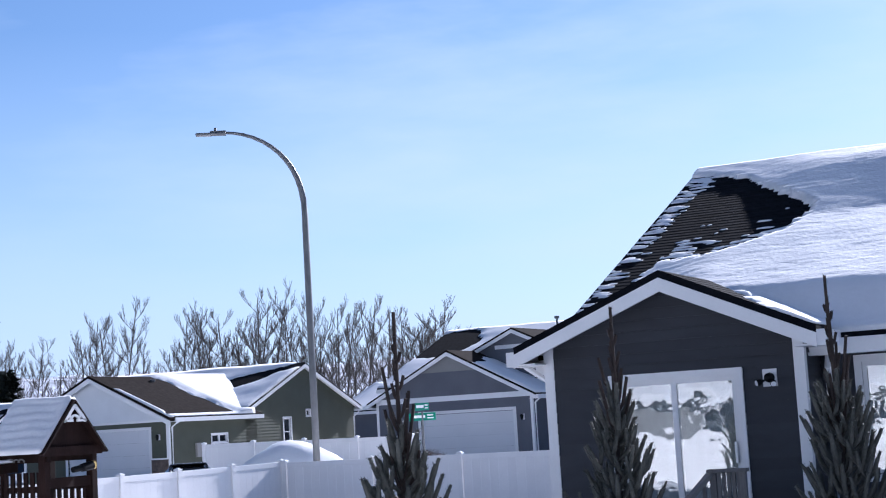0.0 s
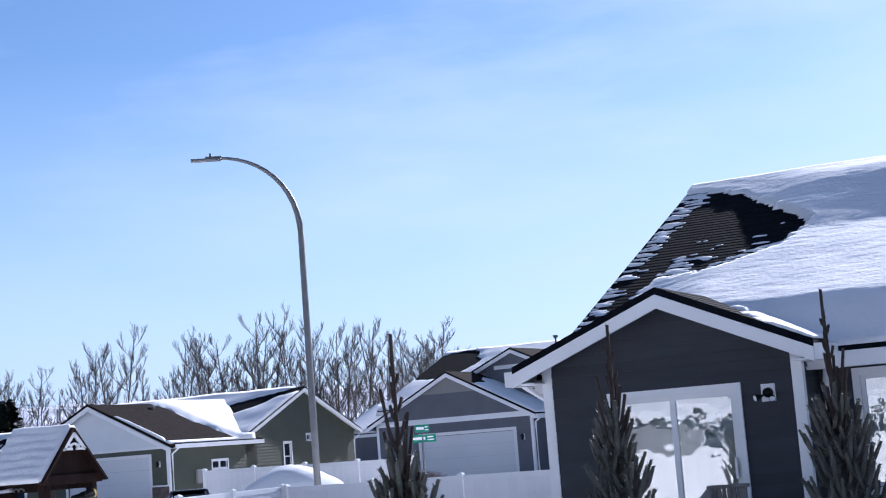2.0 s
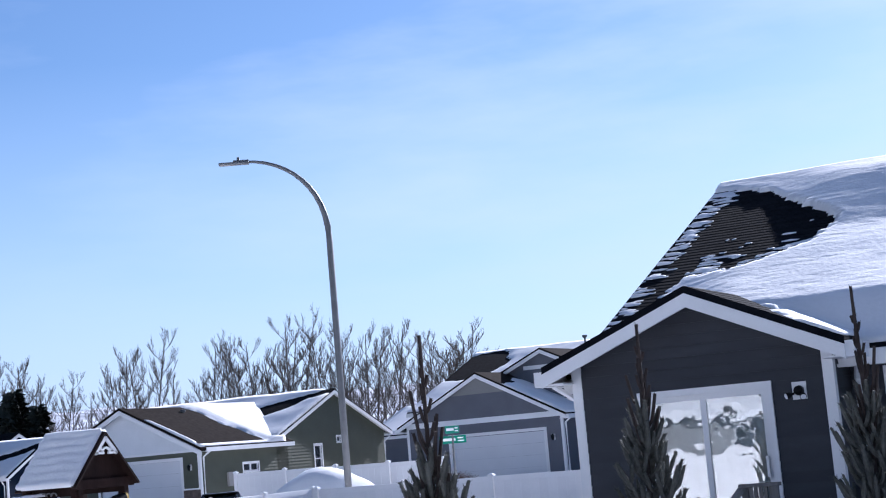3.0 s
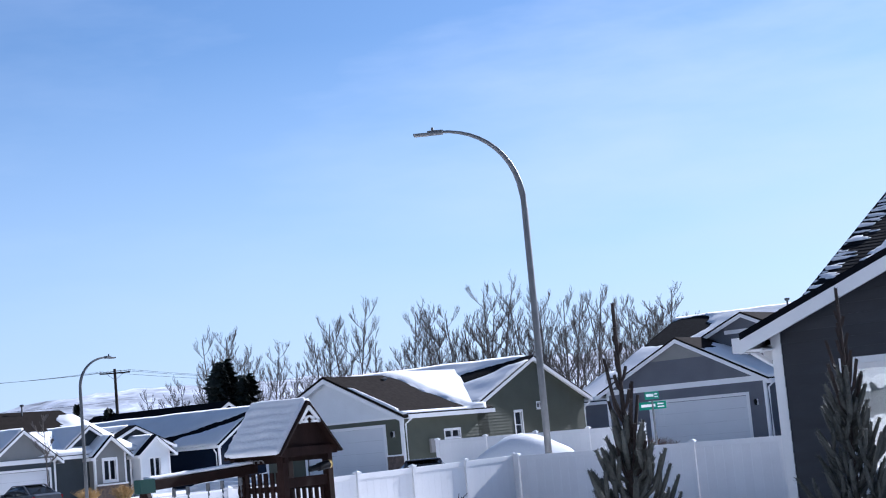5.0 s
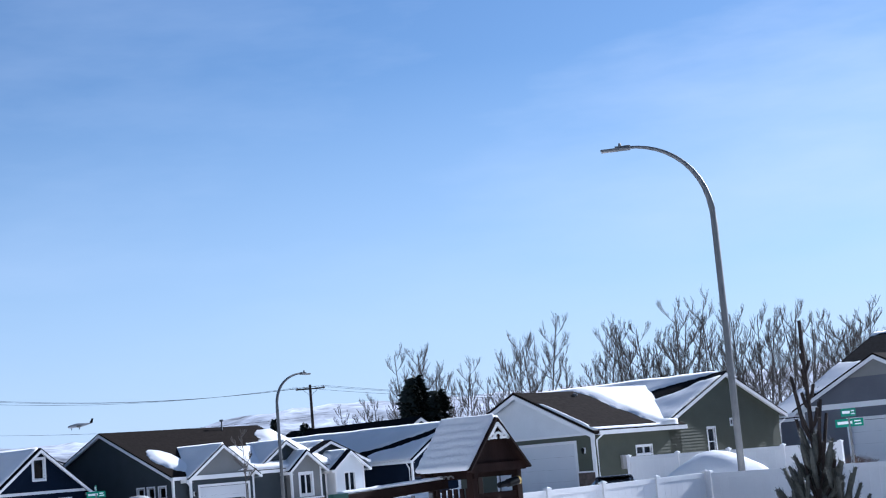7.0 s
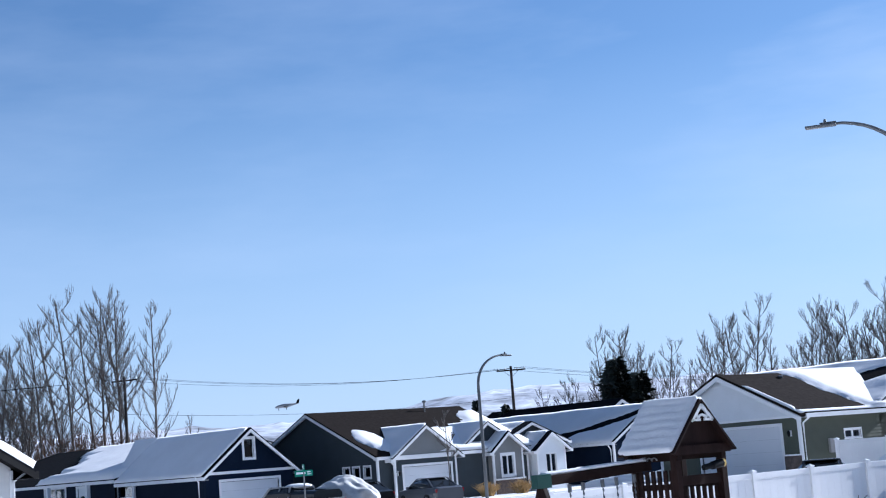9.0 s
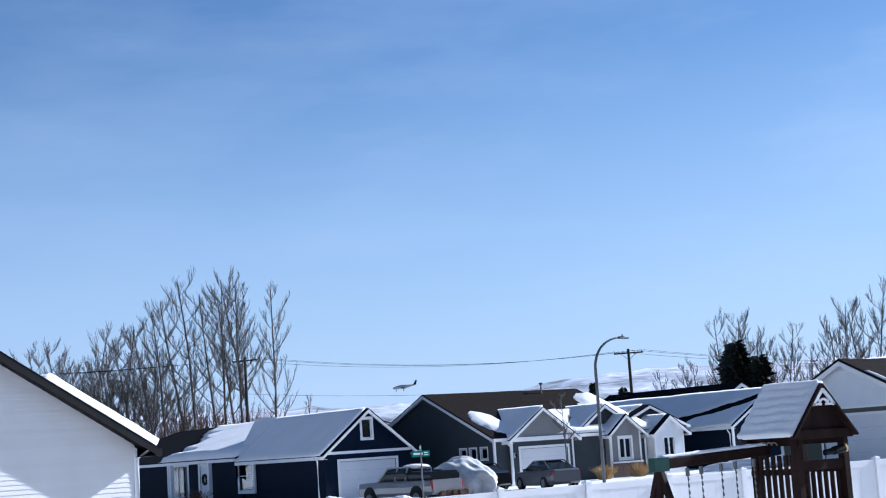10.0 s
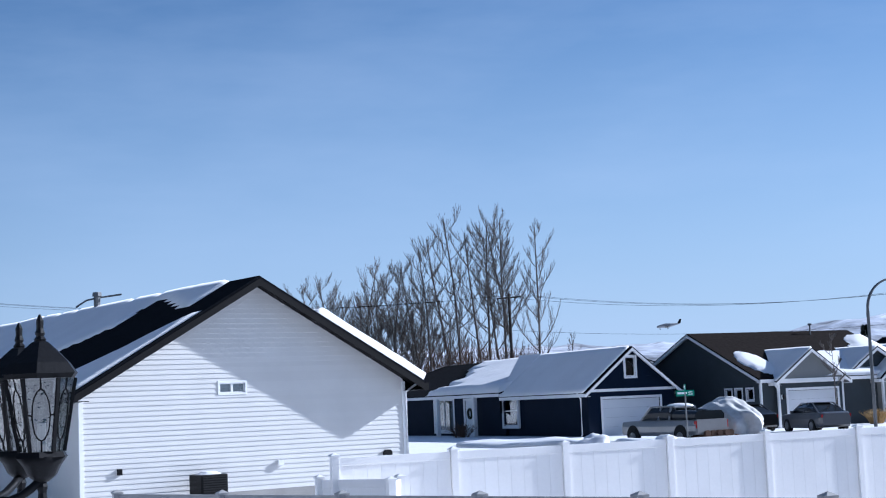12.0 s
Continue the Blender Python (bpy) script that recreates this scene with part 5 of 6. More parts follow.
    for s in (-1, 1):
        part("leg", beam(e1 + Vector((0, 0, -0.05)), e1 + side * s * 0.9 + Vector((0, 0, -2.3)), 0.09, 0.09, None, 0.01), WOOD, p, m=R)
    part("leg", beam(e1 + Vector((0, 0, -0.05)), e1 + Vector((0.05, -0.2, -2.3)), 0.09, 0.09, None, 0.01), WOOD, p, m=R)
    for i, k in enumerate((0.16, 0.33, 0.46, 0.64, 0.76)):
        q = e0.lerp(e1, k) - Vector((0, 0, 0.1))
        ch = part("swing_chain", tube([q, q - Vector((0, 0, 0.12))], 0.03, 6), GALV, p, m=R)
        for j in range(14):
            zz = q.z - 0.12 - j * 0.1
            part("link", tube([(q.x, q.y, zz), (q.x + 0.012, q.y, zz - 0.05), (q.x, q.y, zz - 0.1)], [0.008, 0.018, 0.008], 5), GALV, ch, m=R)
    for k in (0.2, 0.7):
        q = e0.lerp(e1, k)
        q2 = e0.lerp(e1, k + 0.12)
        part("swing_seat", beam((q.x, q.y, 0.75), (q2.x, q2.y, 0.75), 0.16, 0.03), RUBBER, p, m=R)
    # snow on the roof and beam
    for sy_ in (-1,):
        up = Vector((0, -sy_ * W_, zr - ze))
        corner = R @ Vector((-L - 0.02, sy_ * (W_ + 0.02), ze - 0.01))
        snow_sheet(corner, L + 0.1, up.length + 0.04, R.to_3x3() @ Vector((1, 0, 0)), R.to_3x3() @ up,
                   lambda u, v: 0.05 + 0.012 * math.sin(v * 38 + 1.2 * noise.noise((u * 2, v * 2, 0))) + 0.02 * fbm(u * 2, v * 2, 3), 0.05, "rippled snow on the play tower roof")
    up = Vector((0, -W_, zr - ze))
    corner = R @ Vector((-L - 0.02, W_ + 0.02, ze - 0.01))
    snow_sheet(corner, L + 0.1, up.length, R.to_3x3() @ Vector((1, 0, 0)), R.to_3x3() @ up, lambda u, v: 0.05 + 0.02 * fbm(u * 2, v * 2, 5), 0.08, "snow on the far side of the play tower roof")
    a, b = R @ (e0 + Vector((0, 0, 0.1))), R @ (e1 + Vector((0, 0, 0.1)))
    pts = [a.lerp(b, i / 20) for i in range(21)]
    tagged(part("beam_snow", tube(pts, [0.035 + 0.02 * noise.noise((i * 0.9, 0, 0)) for i in range(21)], 6), SNOW, smooth=True), "snow along the swing beam", "snow", kind="stuff")


play_set()


# ---- spruces ----
def spruce(base, height, width, spire, seed, bend=0.0):
    """A narrow columnar spruce: upswept bottle-brush shoots round a trunk that ends in bare leaders."""
    rnd = random.Random(seed)
    b = Vector(base)
    t = thing("spruce_tree", base, "slim dark columnar spruce with brown upright leaders", "tree", "slim spruces")
    pts = [b + Vector((bend * (k / 10) ** 2, 0, height * k / 10)) for k in range(11)]
    part("trunk", tube(pts, [0.06 * (1 - 0.85 * k / 10) for k in range(11)], 7), NEEDLE_BROWN, t)

    def brush(bm, p, q, r, n, blunt=0.8):
        """A bottle-brush shoot that leaves level and turns up, close set with short needles."""
        d = q - p
        mid = p + Vector((d.x * 0.62, d.y * 0.62, d.z * 0.36))
        pts = [p, p.lerp(mid, 0.55) + Vector((0, 0, -0.01)), mid, mid.lerp(q, 0.55), q]
        tube(pts, [r * 0.3, r * 0.55, r * 0.66, r * 0.62, r * 0.4 * blunt], 6, bm)
        for _ in range(n):
            k = rnd.random() * 3.999
            i_ = int(k)
            o = pts[i_].lerp(pts[i_ + 1], k - i_)
            dn = (pts[i_ + 1] - pts[i_]).normalized()
            s1 = dn.orthogonal().normalized()
            s2 = dn.cross(s1)
            a = rnd.random() * 6.283
            out = s1 * math.cos(a) + s2 * math.sin(a)
            tip = o + out * r * rnd.uniform(0.85, 1.1) + dn * r * rnd.uniform(0.5, 0.9)
            w = out.cross(dn) * 0.005
            root_ = o + out * r * 0.45
            bm.faces.new([bm.verts.new(root_ + w), bm.verts.new(root_ - w), bm.verts.new(tip)])
    green = bmesh.new()
    top = height * (1 - spire)
    n = int(74 * height / 3.6)
    for i in range(n):
        f = (i + rnd.random()) / n
        z = 0.15 + (top - 0.3) * f
        a = i * 2.4 + rnd.uniform(-0.4, 0.4)
        reach = width * 1.12 * (1 - f) ** 0.62 * rnd.uniform(0.6, 1.08) + 0.07
        o = b + Vector((bend * (z / height) ** 2, 0, z - 0.05))
        way = Vector((math.cos(a), math.sin(a), 0))
        lift = reach * rnd.uniform(0.55, 1.0) + 0.16
        tip = o + way * reach + Vector((0, 0, lift))
        brush(green, o, tip, rnd.uniform(0.034, 0.046), 120)
        for s in ((-1, 1) if reach > 0.22 else ()):
            m_ = o.lerp(tip, rnd.uniform(0.3, 0.6)) - Vector((0, 0, lift * 0.12))
            side = Vector((-way.y, way.x, 0)) * s
            brush(green, m_, m_ + side * reach * 0.34 + way * reach * 0.2 + Vector((0, 0, lift * 0.5)), 0.034, 70)
    part("crown", green, NEEDLE, t)
    for i in range(10):
        bm = bmesh.new()
        a = i * 0.628 * 2.4 + rnd.uniform(-0.3, 0.3)
        z = top * rnd.uniform(0.74, 0.98)
        c0 = b + Vector((bend * (z / height) ** 2, 0, z))
        out = Vector((math.cos(a), math.sin(a), 0))
        L = rnd.uniform(0.35, 0.6) * height * spire
        brush(bm, c0, c0 + out * rnd.uniform(0.1, 0.2) + Vector((0, 0, L)), 0.026, 80, 1.5)
        part("leader", bm, NEEDLE_BROWN, t)
    bm = bmesh.new()
    z = top * 0.92
    brush(bm, b + Vector((bend * 0.85, 0, z)), b + Vector((bend, 0, height)), 0.03, 150, 1.4)
    for k in range(9):
        f = 0.2 + 0.07 * k
        o = (b + Vector((bend * 0.85, 0, z))).lerp(b + Vector((bend, 0, height)), f)
        a = k * 2.2
        L = 0.2 * (1.1 - f)
        brush(bm, o, o + Vector((math.cos(a) * L * 0.45, math.sin(a) * L * 0.45, L)), 0.026, 40, 1.4)
    part("leader", bm, NEEDLE_BROWN, t)


spruce((-7.05, 12.2, 0), 3.72, 0.58, 0.27, 3, 0.0)
spruce((-5.72, 14.1, 0), 3.72, 0.62, 0.2, 5, 0.05)
spruce((-3.85, 15.6, 0), 3.95, 0.68, 0.25, 8, -0.05)


# ---- bare trees ----
def shoot(bm, p, d, L, r, up, rnd, seg, sides, wander=0.1):
    """A tapering stem that wanders a little and turns up as it grows."""
    pts, q = [p], p
    for i in range(seg):
        d = (d + Vector((rnd.uniform(-1, 1), rnd.uniform(-1, 1), rnd.uniform(-0.5, 0.5))) * wander + Vector((0, 0, up))).normalized()
        q = q + d * (L / seg)
        pts.append(q)
    tube(pts, [r * (1 - 0.76 * i / seg) for i in range(seg + 1)], sides, bm, cap=False)
    return pts


def along(pts, f):
    k = min(len(pts) - 2, int(f * (len(pts) - 1)))
    g = f * (len(pts) - 1) - k
    return pts[k].lerp(pts[k + 1], g), (pts[k + 1] - pts[k]).normalized()


def twigs(bm, pts, n, size, rnd, spread=0.6, first=0.15, finer=3):
    """Short upswept twigs set along a limb, each with finer ones."""
    for k in range(n):
        f = first + (1 - first) * (k + rnd.random()) / n
        o, way = along(pts, f)
        a = rnd.random() * 6.283
        d = (way + Vector((math.cos(a), math.sin(a), 0.12)) * spread).normalized()
        L = size * rnd.uniform(0.5, 1.15) * (1.15 - 0.55 * f)
        tw = shoot(bm, o, d, L, 0.016, 0.24, rnd, 3, 3, 0.06)
        for j in range(finer):
            o2, w2 = along(tw, rnd.uniform(0.25, 0.95))
            a = rnd.random() * 6.283
            d2 = (w2 + Vector((math.cos(a), math.sin(a), 0.1)) * 0.7).normalized()
            shoot(bm, o2, d2, L * rnd.uniform(0.25, 0.5), 0.010, 0.25, rnd, 1, 3)


def bare_tree(base, height, stems, seed, out=0.5, reach=0.26, splay=0.1, name_label="tall bare poplar with upswept branches and fine twigs", limbs=13, lean=(0, 0), low=0.3, up=0.2, twig=0.8):
    rnd = random.Random(seed)
    t = thing("bare_tree", base, name_label, "tree", "bare trees")
    b = Vector(base)
    trunk, crown = bmesh.new(), bmesh.new()
    for s in range(stems):
        a = 6.283 * s / stems + rnd.random()
        tilt = splay * rnd.uniform(0.5, 1.2) if stems > 1 else 0.02
        d = Vector((math.cos(a) * tilt + lean[0], math.sin(a) * tilt + lean[1], 1)).normalized()
        H_ = height * (1.0 if s == 0 else rnd.uniform(0.74, 0.97))
        r0 = height * 0.0085
        main = shoot(trunk, b + Vector((math.cos(a), math.sin(a), 0)) * (0.2 if stems > 1 else 0), d, H_ * 1.02, r0, 0.012, rnd, 10, 6, 0.035)
        twigs(crown, main, int(H_ * 3.0), twig * 0.8, rnd, 0.8, 0.55)
        for k in range(limbs):
            f = low + (0.96 - low) * (k + rnd.random()) / limbs
            o, way = along(main, f)
            a2 = k * 2.4 + rnd.uniform(-0.6, 0.6)
            nd = (way * (1.05 - out) + Vector((math.cos(a2), math.sin(a2), 0)) * out).normalized()
            L = height * reach * (1.18 - f) ** 0.65 * rnd.uniform(0.65, 1.25)
            pts = shoot(crown, o, nd, L, r0 * 0.34 * (1.2 - f) + 0.012, up, rnd, 6, 4, 0.06)
            twigs(crown, pts, max(6, int(L * 6.0)), twig, rnd)
            for j in range(2):
                o2, w2 = along(pts, rnd.uniform(0.25, 0.7))
                a3 = rnd.random() * 6.283
                p2 = shoot(crown, o2, (w2 + Vector((math.cos(a3), math.sin(a3), 0)) * 0.6).normalized(), L * rnd.uniform(0.4, 0.65), 0.02, up, rnd, 4, 3, 0.06)
                twigs(crown, p2, max(5, int(L * 3.0)), twig * 0.85, rnd)
    part("trunk", trunk, BARK, t)
    part("crown", crown, TWIG, t)
    return t


def plant_trees():
    z = 0.45
    leaning = bare_tree((-121.2, 56.6, z), 17.9, 2, 11, 0.72, 0.34, 0.1, lean=(-0.04, -0.085), low=0.34, limbs=15)
    second = bare_tree((-120.1, 58.9, z), 17.3, 2, 17, 0.7, 0.3, 0.08, lean=(-0.035, -0.075), low=0.36)
    tall = bare_tree((-117.1, 60.4, z), 18.0, 1, 31, 0.74, 0.34, 0.05, lean=(-0.03, -0.05), low=0.4, limbs=24)
    slim = bare_tree((-116.5, 61.9, z), 16.8, 1, 41, 0.66, 0.24, 0.05, lean=(0.0, 0.02), low=0.28, limbs=20)
    broad = bare_tree((-125.6, 51.3, z), 14.6, 5, 21, 0.72, 0.32, 0.17, "broad bare tree with a dense rounded head of twigs", 17, low=0.25)
    row = bare_tree((-67.05, 97.12, 0.6), 12.6, 3, 51, 0.7, 0.3, 0.1, low=0.25, limbs=14, twig=0.8)
    pair = bare_tree((-75.87, 90.39, 0.6), 12.0, 2, 61, 0.72, 0.34, 0.11, low=0.28, limbs=15, twig=0.8)
    bare_tree((-53.6, 98.5, 0.6), 10.6, 6, 71, 0.72, 0.36, 0.2, "broad bare tree with a rounded fan of branches", 14, low=0.2, up=0.12)

    def again(o, x, y, s, turn, zz=z):
        c = copy_thing(o, pose(x, y, zz, 0, 0, turn))
        c.scale = (s, s, s)
    again(leaning, -122.4, 54.2, 0.86, 8)
    again(second, -118.5, 59.8, 1.0, -12)
    again(broad, -127.9, 48.6, 1.03, 80)
    again(broad, -124.9, 53.4, 0.96, 200)
    again(broad, -129.4, 46.4, 0.9, 300)
    again(broad, -122.6, 56.2, 0.66, 140)
    again(slim, -116.8, 65.4, 0.45, 60)
    again(slim, -116.9, 67.0, 0.33, 150)
    # behind the green and slate houses
    for o, x, y, h, tn in ((row, -72.2, 93.4, 12.0, 40), (pair, -71.3, 95.3, 12.2, 120), (row, -69.5, 95.4, 12.5, 200), (pair, -68.5, 97.4, 12.6, 20),
                           (slim, -66.2, 98.9, 12.2, 0), (row, -64.5, 98.9, 12.4, 300), (pair, -63.9, 100.4, 12.2, 260), (row, -62.2, 100.3, 12.4, 90),
                           (pair, -61.2, 102.0, 12.4, 330), (row, -59.6, 102.6, 12.0, 150), (slim, -58.2, 103.4, 11.6, 80),
                           (pair, -77.5, 89.0, 12.0, 70), (row, -78.9, 87.8, 8.8, 10), (slim, -74.2, 91.8, 9.8, 220), (slim, -73.5, 92.4, 8.2, 20),
                           (row, -90.6, 90.4, 12.6, 130), (pair, -89.0, 92.0, 12.2, 250), (pair, -87.6, 93.3, 11.0, 15), (row, -90.2, 86.5, 8.4, 280), (slim, -86.6, 94.2, 9.6, 200), (pair, -91.6, 85.0, 7.6, 180)):
        again(o, x, y, 0.915 * h / {row: 12.6, pair: 12.0, slim: 16.8}[o], tn, 0.6)
    # reddish brush
    rnd = random.Random(9)
    for x, y, w, h in ((-119.6, 55.0, 3.4, 8.6), (-118.5, 57.6, 3.6, 9.0), (-118.0, 60.0, 3.0, 8.0), (-118.4, 61.8, 2.2, 6.6), (-86.0, 85.0, 2.4, 5.2), (-84.5, 87.0, 2.0, 4.6)):
        t = thing("shrub", (x, y, z), "dense rust-brown leafless thicket of stems", "shrub", "leafless thickets")
        bm = bmesh.new()
        for i in range(95):
            a = rnd.random() * 6.28
            o = Vector((x + rnd.uniform(-w, w) * 0.5, y + rnd.uniform(-w, w) * 0.5, z))
            pts = shoot(bm, o, Vector((0.3 * math.cos(a), 0.3 * math.sin(a), 1)).normalized(), h * rnd.uniform(0.5, 0.95), 0.04, 0.04, rnd, 5, 3)
            twigs(bm, pts, 17, 1.0, rnd, 0.8, 0.3, 2)
        part("thicket", bm, BRUSH, t)["kind"] = "stuff"


plant_trees()


# ---- the lots behind the camera, which close the place and show in the window glass ----
def behind():
    h = thing("house", (-20, -28, 0), "beige lap-sided house with a snowy roof across the yard", "house")
    wing(h, "x", -34, -6, -36, -25, 0, 3.2, 6.0, BEIGE, SHINGLE, lap=0.17, holes={"b1": [(-28, -26, 1.1, 2.6), (-18, -16, 1.1, 2.6), (-12, -10.5, 1.1, 2.6)]})
    f = panel_face("y", 1, -25)
    for a, b in ((-28, -26), (-18, -16), (-12, -10.5)):
        window(h, f, a, b, 1.1, 2.6)
    up = Vector((0, -1, 2.8 / 5.5))
    snow_sheet((-34.3, -24.65, 3.1), 28.6, 5.85 * up.length, (1, 0, 0), up, lambda u, v: 0.12 + 0.05 * fbm(u * 0.4, v * 0.4, 3), 0.5)
    fence("white vinyl fence of the yard behind", [(-36 + 2.4 * i, -15.0) for i in range(16)], 1.82, group="white yard fence", z=0.0)


behind()


def pine(base, height, width, seed, label="dark green conifer"):
    rnd = random.Random(seed)
    b = Vector(base)
    t = thing("conifer", base, label, "tree", "dark conifers")
    part("trunk", tube([b, b + Vector((0, 0, height))], [0.2, 0.02], 6), BARK, t)
    bm = bmesh.new()
    n = 900
    for i in range(n):
        f = rnd.random() ** 0.8
        z = 0.12 * height + 0.88 * height * f
        a = rnd.random() * 6.283
        R_ = width * ((1 - f) ** 0.6) * (0.75 + 0.35 * noise.noise((math.cos(a) * 1.5, math.sin(a) * 1.5, z * 0.6 + seed)))
        r = R_ * rnd.uniform(0.25, 1.2)
        o = b + Vector((r * math.cos(a), r * math.sin(a), z))
        out = Vector((math.cos(a), math.sin(a), rnd.uniform(-0.3, 0.5)))
        L = width * rnd.uniform(0.14, 0.34)
        side = out.cross(Vector((0, 0, 1))).normalized() * L * 0.45
        up = Vector((0, 0, L * 0.4))
        vs = [bm.verts.new(v) for v in (o - side, o + side, o + out * L, o + up + out * L * 0.4)]
        bm.faces.new((vs[0], vs[1], vs[2]))
        bm.faces.new((vs[0], vs[3], vs[1]))
        bm.faces.new((vs[0], vs[2], vs[3]))
    part("crown", bm, PINE, t)


pine((-89.0, 89.9, 0.6), 9.1, 2.7, 1, "broad dark evergreen behind the houses")
pine((-87.5, 90.9, 0.6), 7.9, 2.3, 4, "broad dark evergreen behind the houses")
pine((-95.0, 79.55, 0.5), 6.8, 0.9, 2, "small pointed evergreen by the houses")
pine((-93.4, 81.4, 0.5), 6.3, 1.2, 3, "small pointed evergreen by the houses")


# ---- utility poles and wires ----
def utility_pole(base, top, arm, label):
    b = Vector(base)
    s = thing("utility_pole", base, label, "utility pole", "utility poles")
    part("pole", tube([b, Vector((b.x, b.y, top))], [0.17, 0.11], 8), POLE_WOOD, s)
    w = Vector((*arm, 0)).normalized()
    c = Vector((b.x, b.y, top - 0.35))
    part("cross_arm", beam(c - w * 1.25, c + w * 1.25, 0.1, 0.12), POLE_WOOD, s)
    for s_ in (-1, 1):
        part("brace", beam(c + w * s_ * 0.7, c - Vector((0, 0, 0.6)), 0.03, 0.03), POLE_WOOD, s)
    for k in (-1.15, -0.5, 0.5, 1.15):
        q = c + w * k
        part("insulator", tube([q + Vector((0, 0, 0.05)), q + Vector((0, 0, 0.14)), q + Vector((0, 0, 0.22))], [0.03, 0.06, 0.04], 6), PALE, s)
    return c, w


P1 = utility_pole((-97.4, 85.8, 0.5), 10.3, (0.75, 0.66), "dark wooden utility pole with a cross arm and insulators")
P2 = utility_pole((-115.7, 58.9, 0.5), 11.75, (0.85, 0.5), "dark wooden utility pole with a cross arm and insulators")


def wire(a, b, sag, r=0.011):
    a, b = Vector(a), Vector(b)
    pts = []
    for i in range(25):
        f = i / 24
        p = a.lerp(b, f)
        pts.append(p - Vector((0, 0, sag * 4 * f * (1 - f))))
    w = thing("power_line", a, "thin sagging overhead power line", "power line", "power lines")
    part("wire", tube(pts, r, 4), IRON, w)


for k in (-1.15, 0.5, 1.15):
    a, b = P2[0] + P2[1] * k + Vector((0, 0, 0.2)), P1[0] + P1[1] * k + Vector((0, 0, 0.2))
    wire(a, b, 0.95)
    wire(b, b + (b - a) * 1.6 + Vector((0, 0, -1.0)), 1.2)
    wire(a, a + (a - b) * 1.6, 1.2)
wire((-115.7, 58.9, 8.6), (-97.4, 85.8, 7.6), 0.6)


# ---- vehicles ----
def wheel(parent, x, y, z, r, side, m):
    w = part("wheel", tube([(x, y - side * 0.11, z), (x, y + side * 0.11, z)], r, 18), RUBBER, parent, m=m)
    part("rim", tube([(x, y + side * 0.112, z), (x, y + side * 0.125, z)], [r * 0.62, r * 0.55], 12), GALV, w, m=m)


def loft(sections, bm=None):
    """A body from cross-sections: (x, half width, z low, z high, shoulder inset)."""
    bm = bm or bmesh.new()
    rings = []
    for x, w, z0, z1, s in sections:
        h = z1 - z0
        prof = [(-w * 0.94, z0), (-w, z0 + 0.25 * h), (-w, z0 + 0.6 * h), (-w + s, z1 - 0.06 * h), (-w + s + 0.08, z1), (w - s - 0.08, z1), (w - s, z1 - 0.06 * h), (w, z0 + 0.6 * h), (w, z0 + 0.25 * h), (w * 0.94, z0)]
        rings.append([bm.verts.new((x, a, b)) for a, b in prof])
    for r0, r1 in zip(rings, rings[1:]):
        for k in range(len(r0)):
            j = (k + 1) % len(r0)
            bm.faces.new((r0[k], r0[j], r1[j], r1[k]))
    bm.faces.new(rings[0])
    bm.faces.new(rings[-1][::-1])
    bmesh.ops.recalc_face_normals(bm, faces=bm.faces)
    return bm


def sedan(at, turn, paint, label):
    m = pose(*at, 0, 0, turn)
    c = thing("car", at, label, "car", "parked cars", turn=turn)
    part("body", loft([(-2.3, 0.7, 0.35, 0.72, 0.05), (-2.1, 0.86, 0.25, 0.88, 0.06), (-1.0, 0.9, 0.2, 0.94, 0.06), (1.2, 0.9, 0.2, 0.98, 0.06), (2.1, 0.86, 0.25, 1.0, 0.08), (2.35, 0.74, 0.35, 0.92, 0.06)]), paint, c, m=m, smooth=False)
    cabin = part("cabin", loft([(-1.15, 0.8, 0.92, 0.96, 0.05), (-0.35, 0.78, 0.92, 1.4, 0.22), (0.6, 0.78, 0.92, 1.45, 0.22), (1.25, 0.76, 0.94, 1.3, 0.22), (1.85, 0.76, 0.96, 1.0, 0.1)]), CAR_GLASS, c, m=m)
    part("roof", box(-0.35, 0.95, -0.56, 0.56, 1.425, 1.47, None, 0.02), paint, c, m=m)
    for s in (-1, 1):
        part("pillar", beam((-1.1, s * 0.76, 0.95), (-0.3, s * 0.575, 1.43), 0.05), paint, c, m=m)
        part("pillar", beam((0.35, s * 0.79, 0.95), (0.35, s * 0.575, 1.44), 0.07), paint, c, m=m)
        part("pillar", beam((1.8, s * 0.7, 0.98), (0.95, s * 0.56, 1.43), 0.06), paint, c, m=m)
        part("tail_light", box(2.2, 2.33, s * 0.55, s * 0.78, 0.72, 0.88), RED_LENS, c, m=m)
        part("head_light", box(-2.25, -2.1, s * 0.55, s * 0.76, 0.6, 0.74), PALE, c, m=m)
        for x in (-1.4, 1.4):
            wheel(c, x, s * 0.82, 0.33, 0.33, s, m)
    part("mirror", box(-0.75, -0.62, -1.02, -0.86, 0.95, 1.08, None, 0.02), paint, c, m=m)


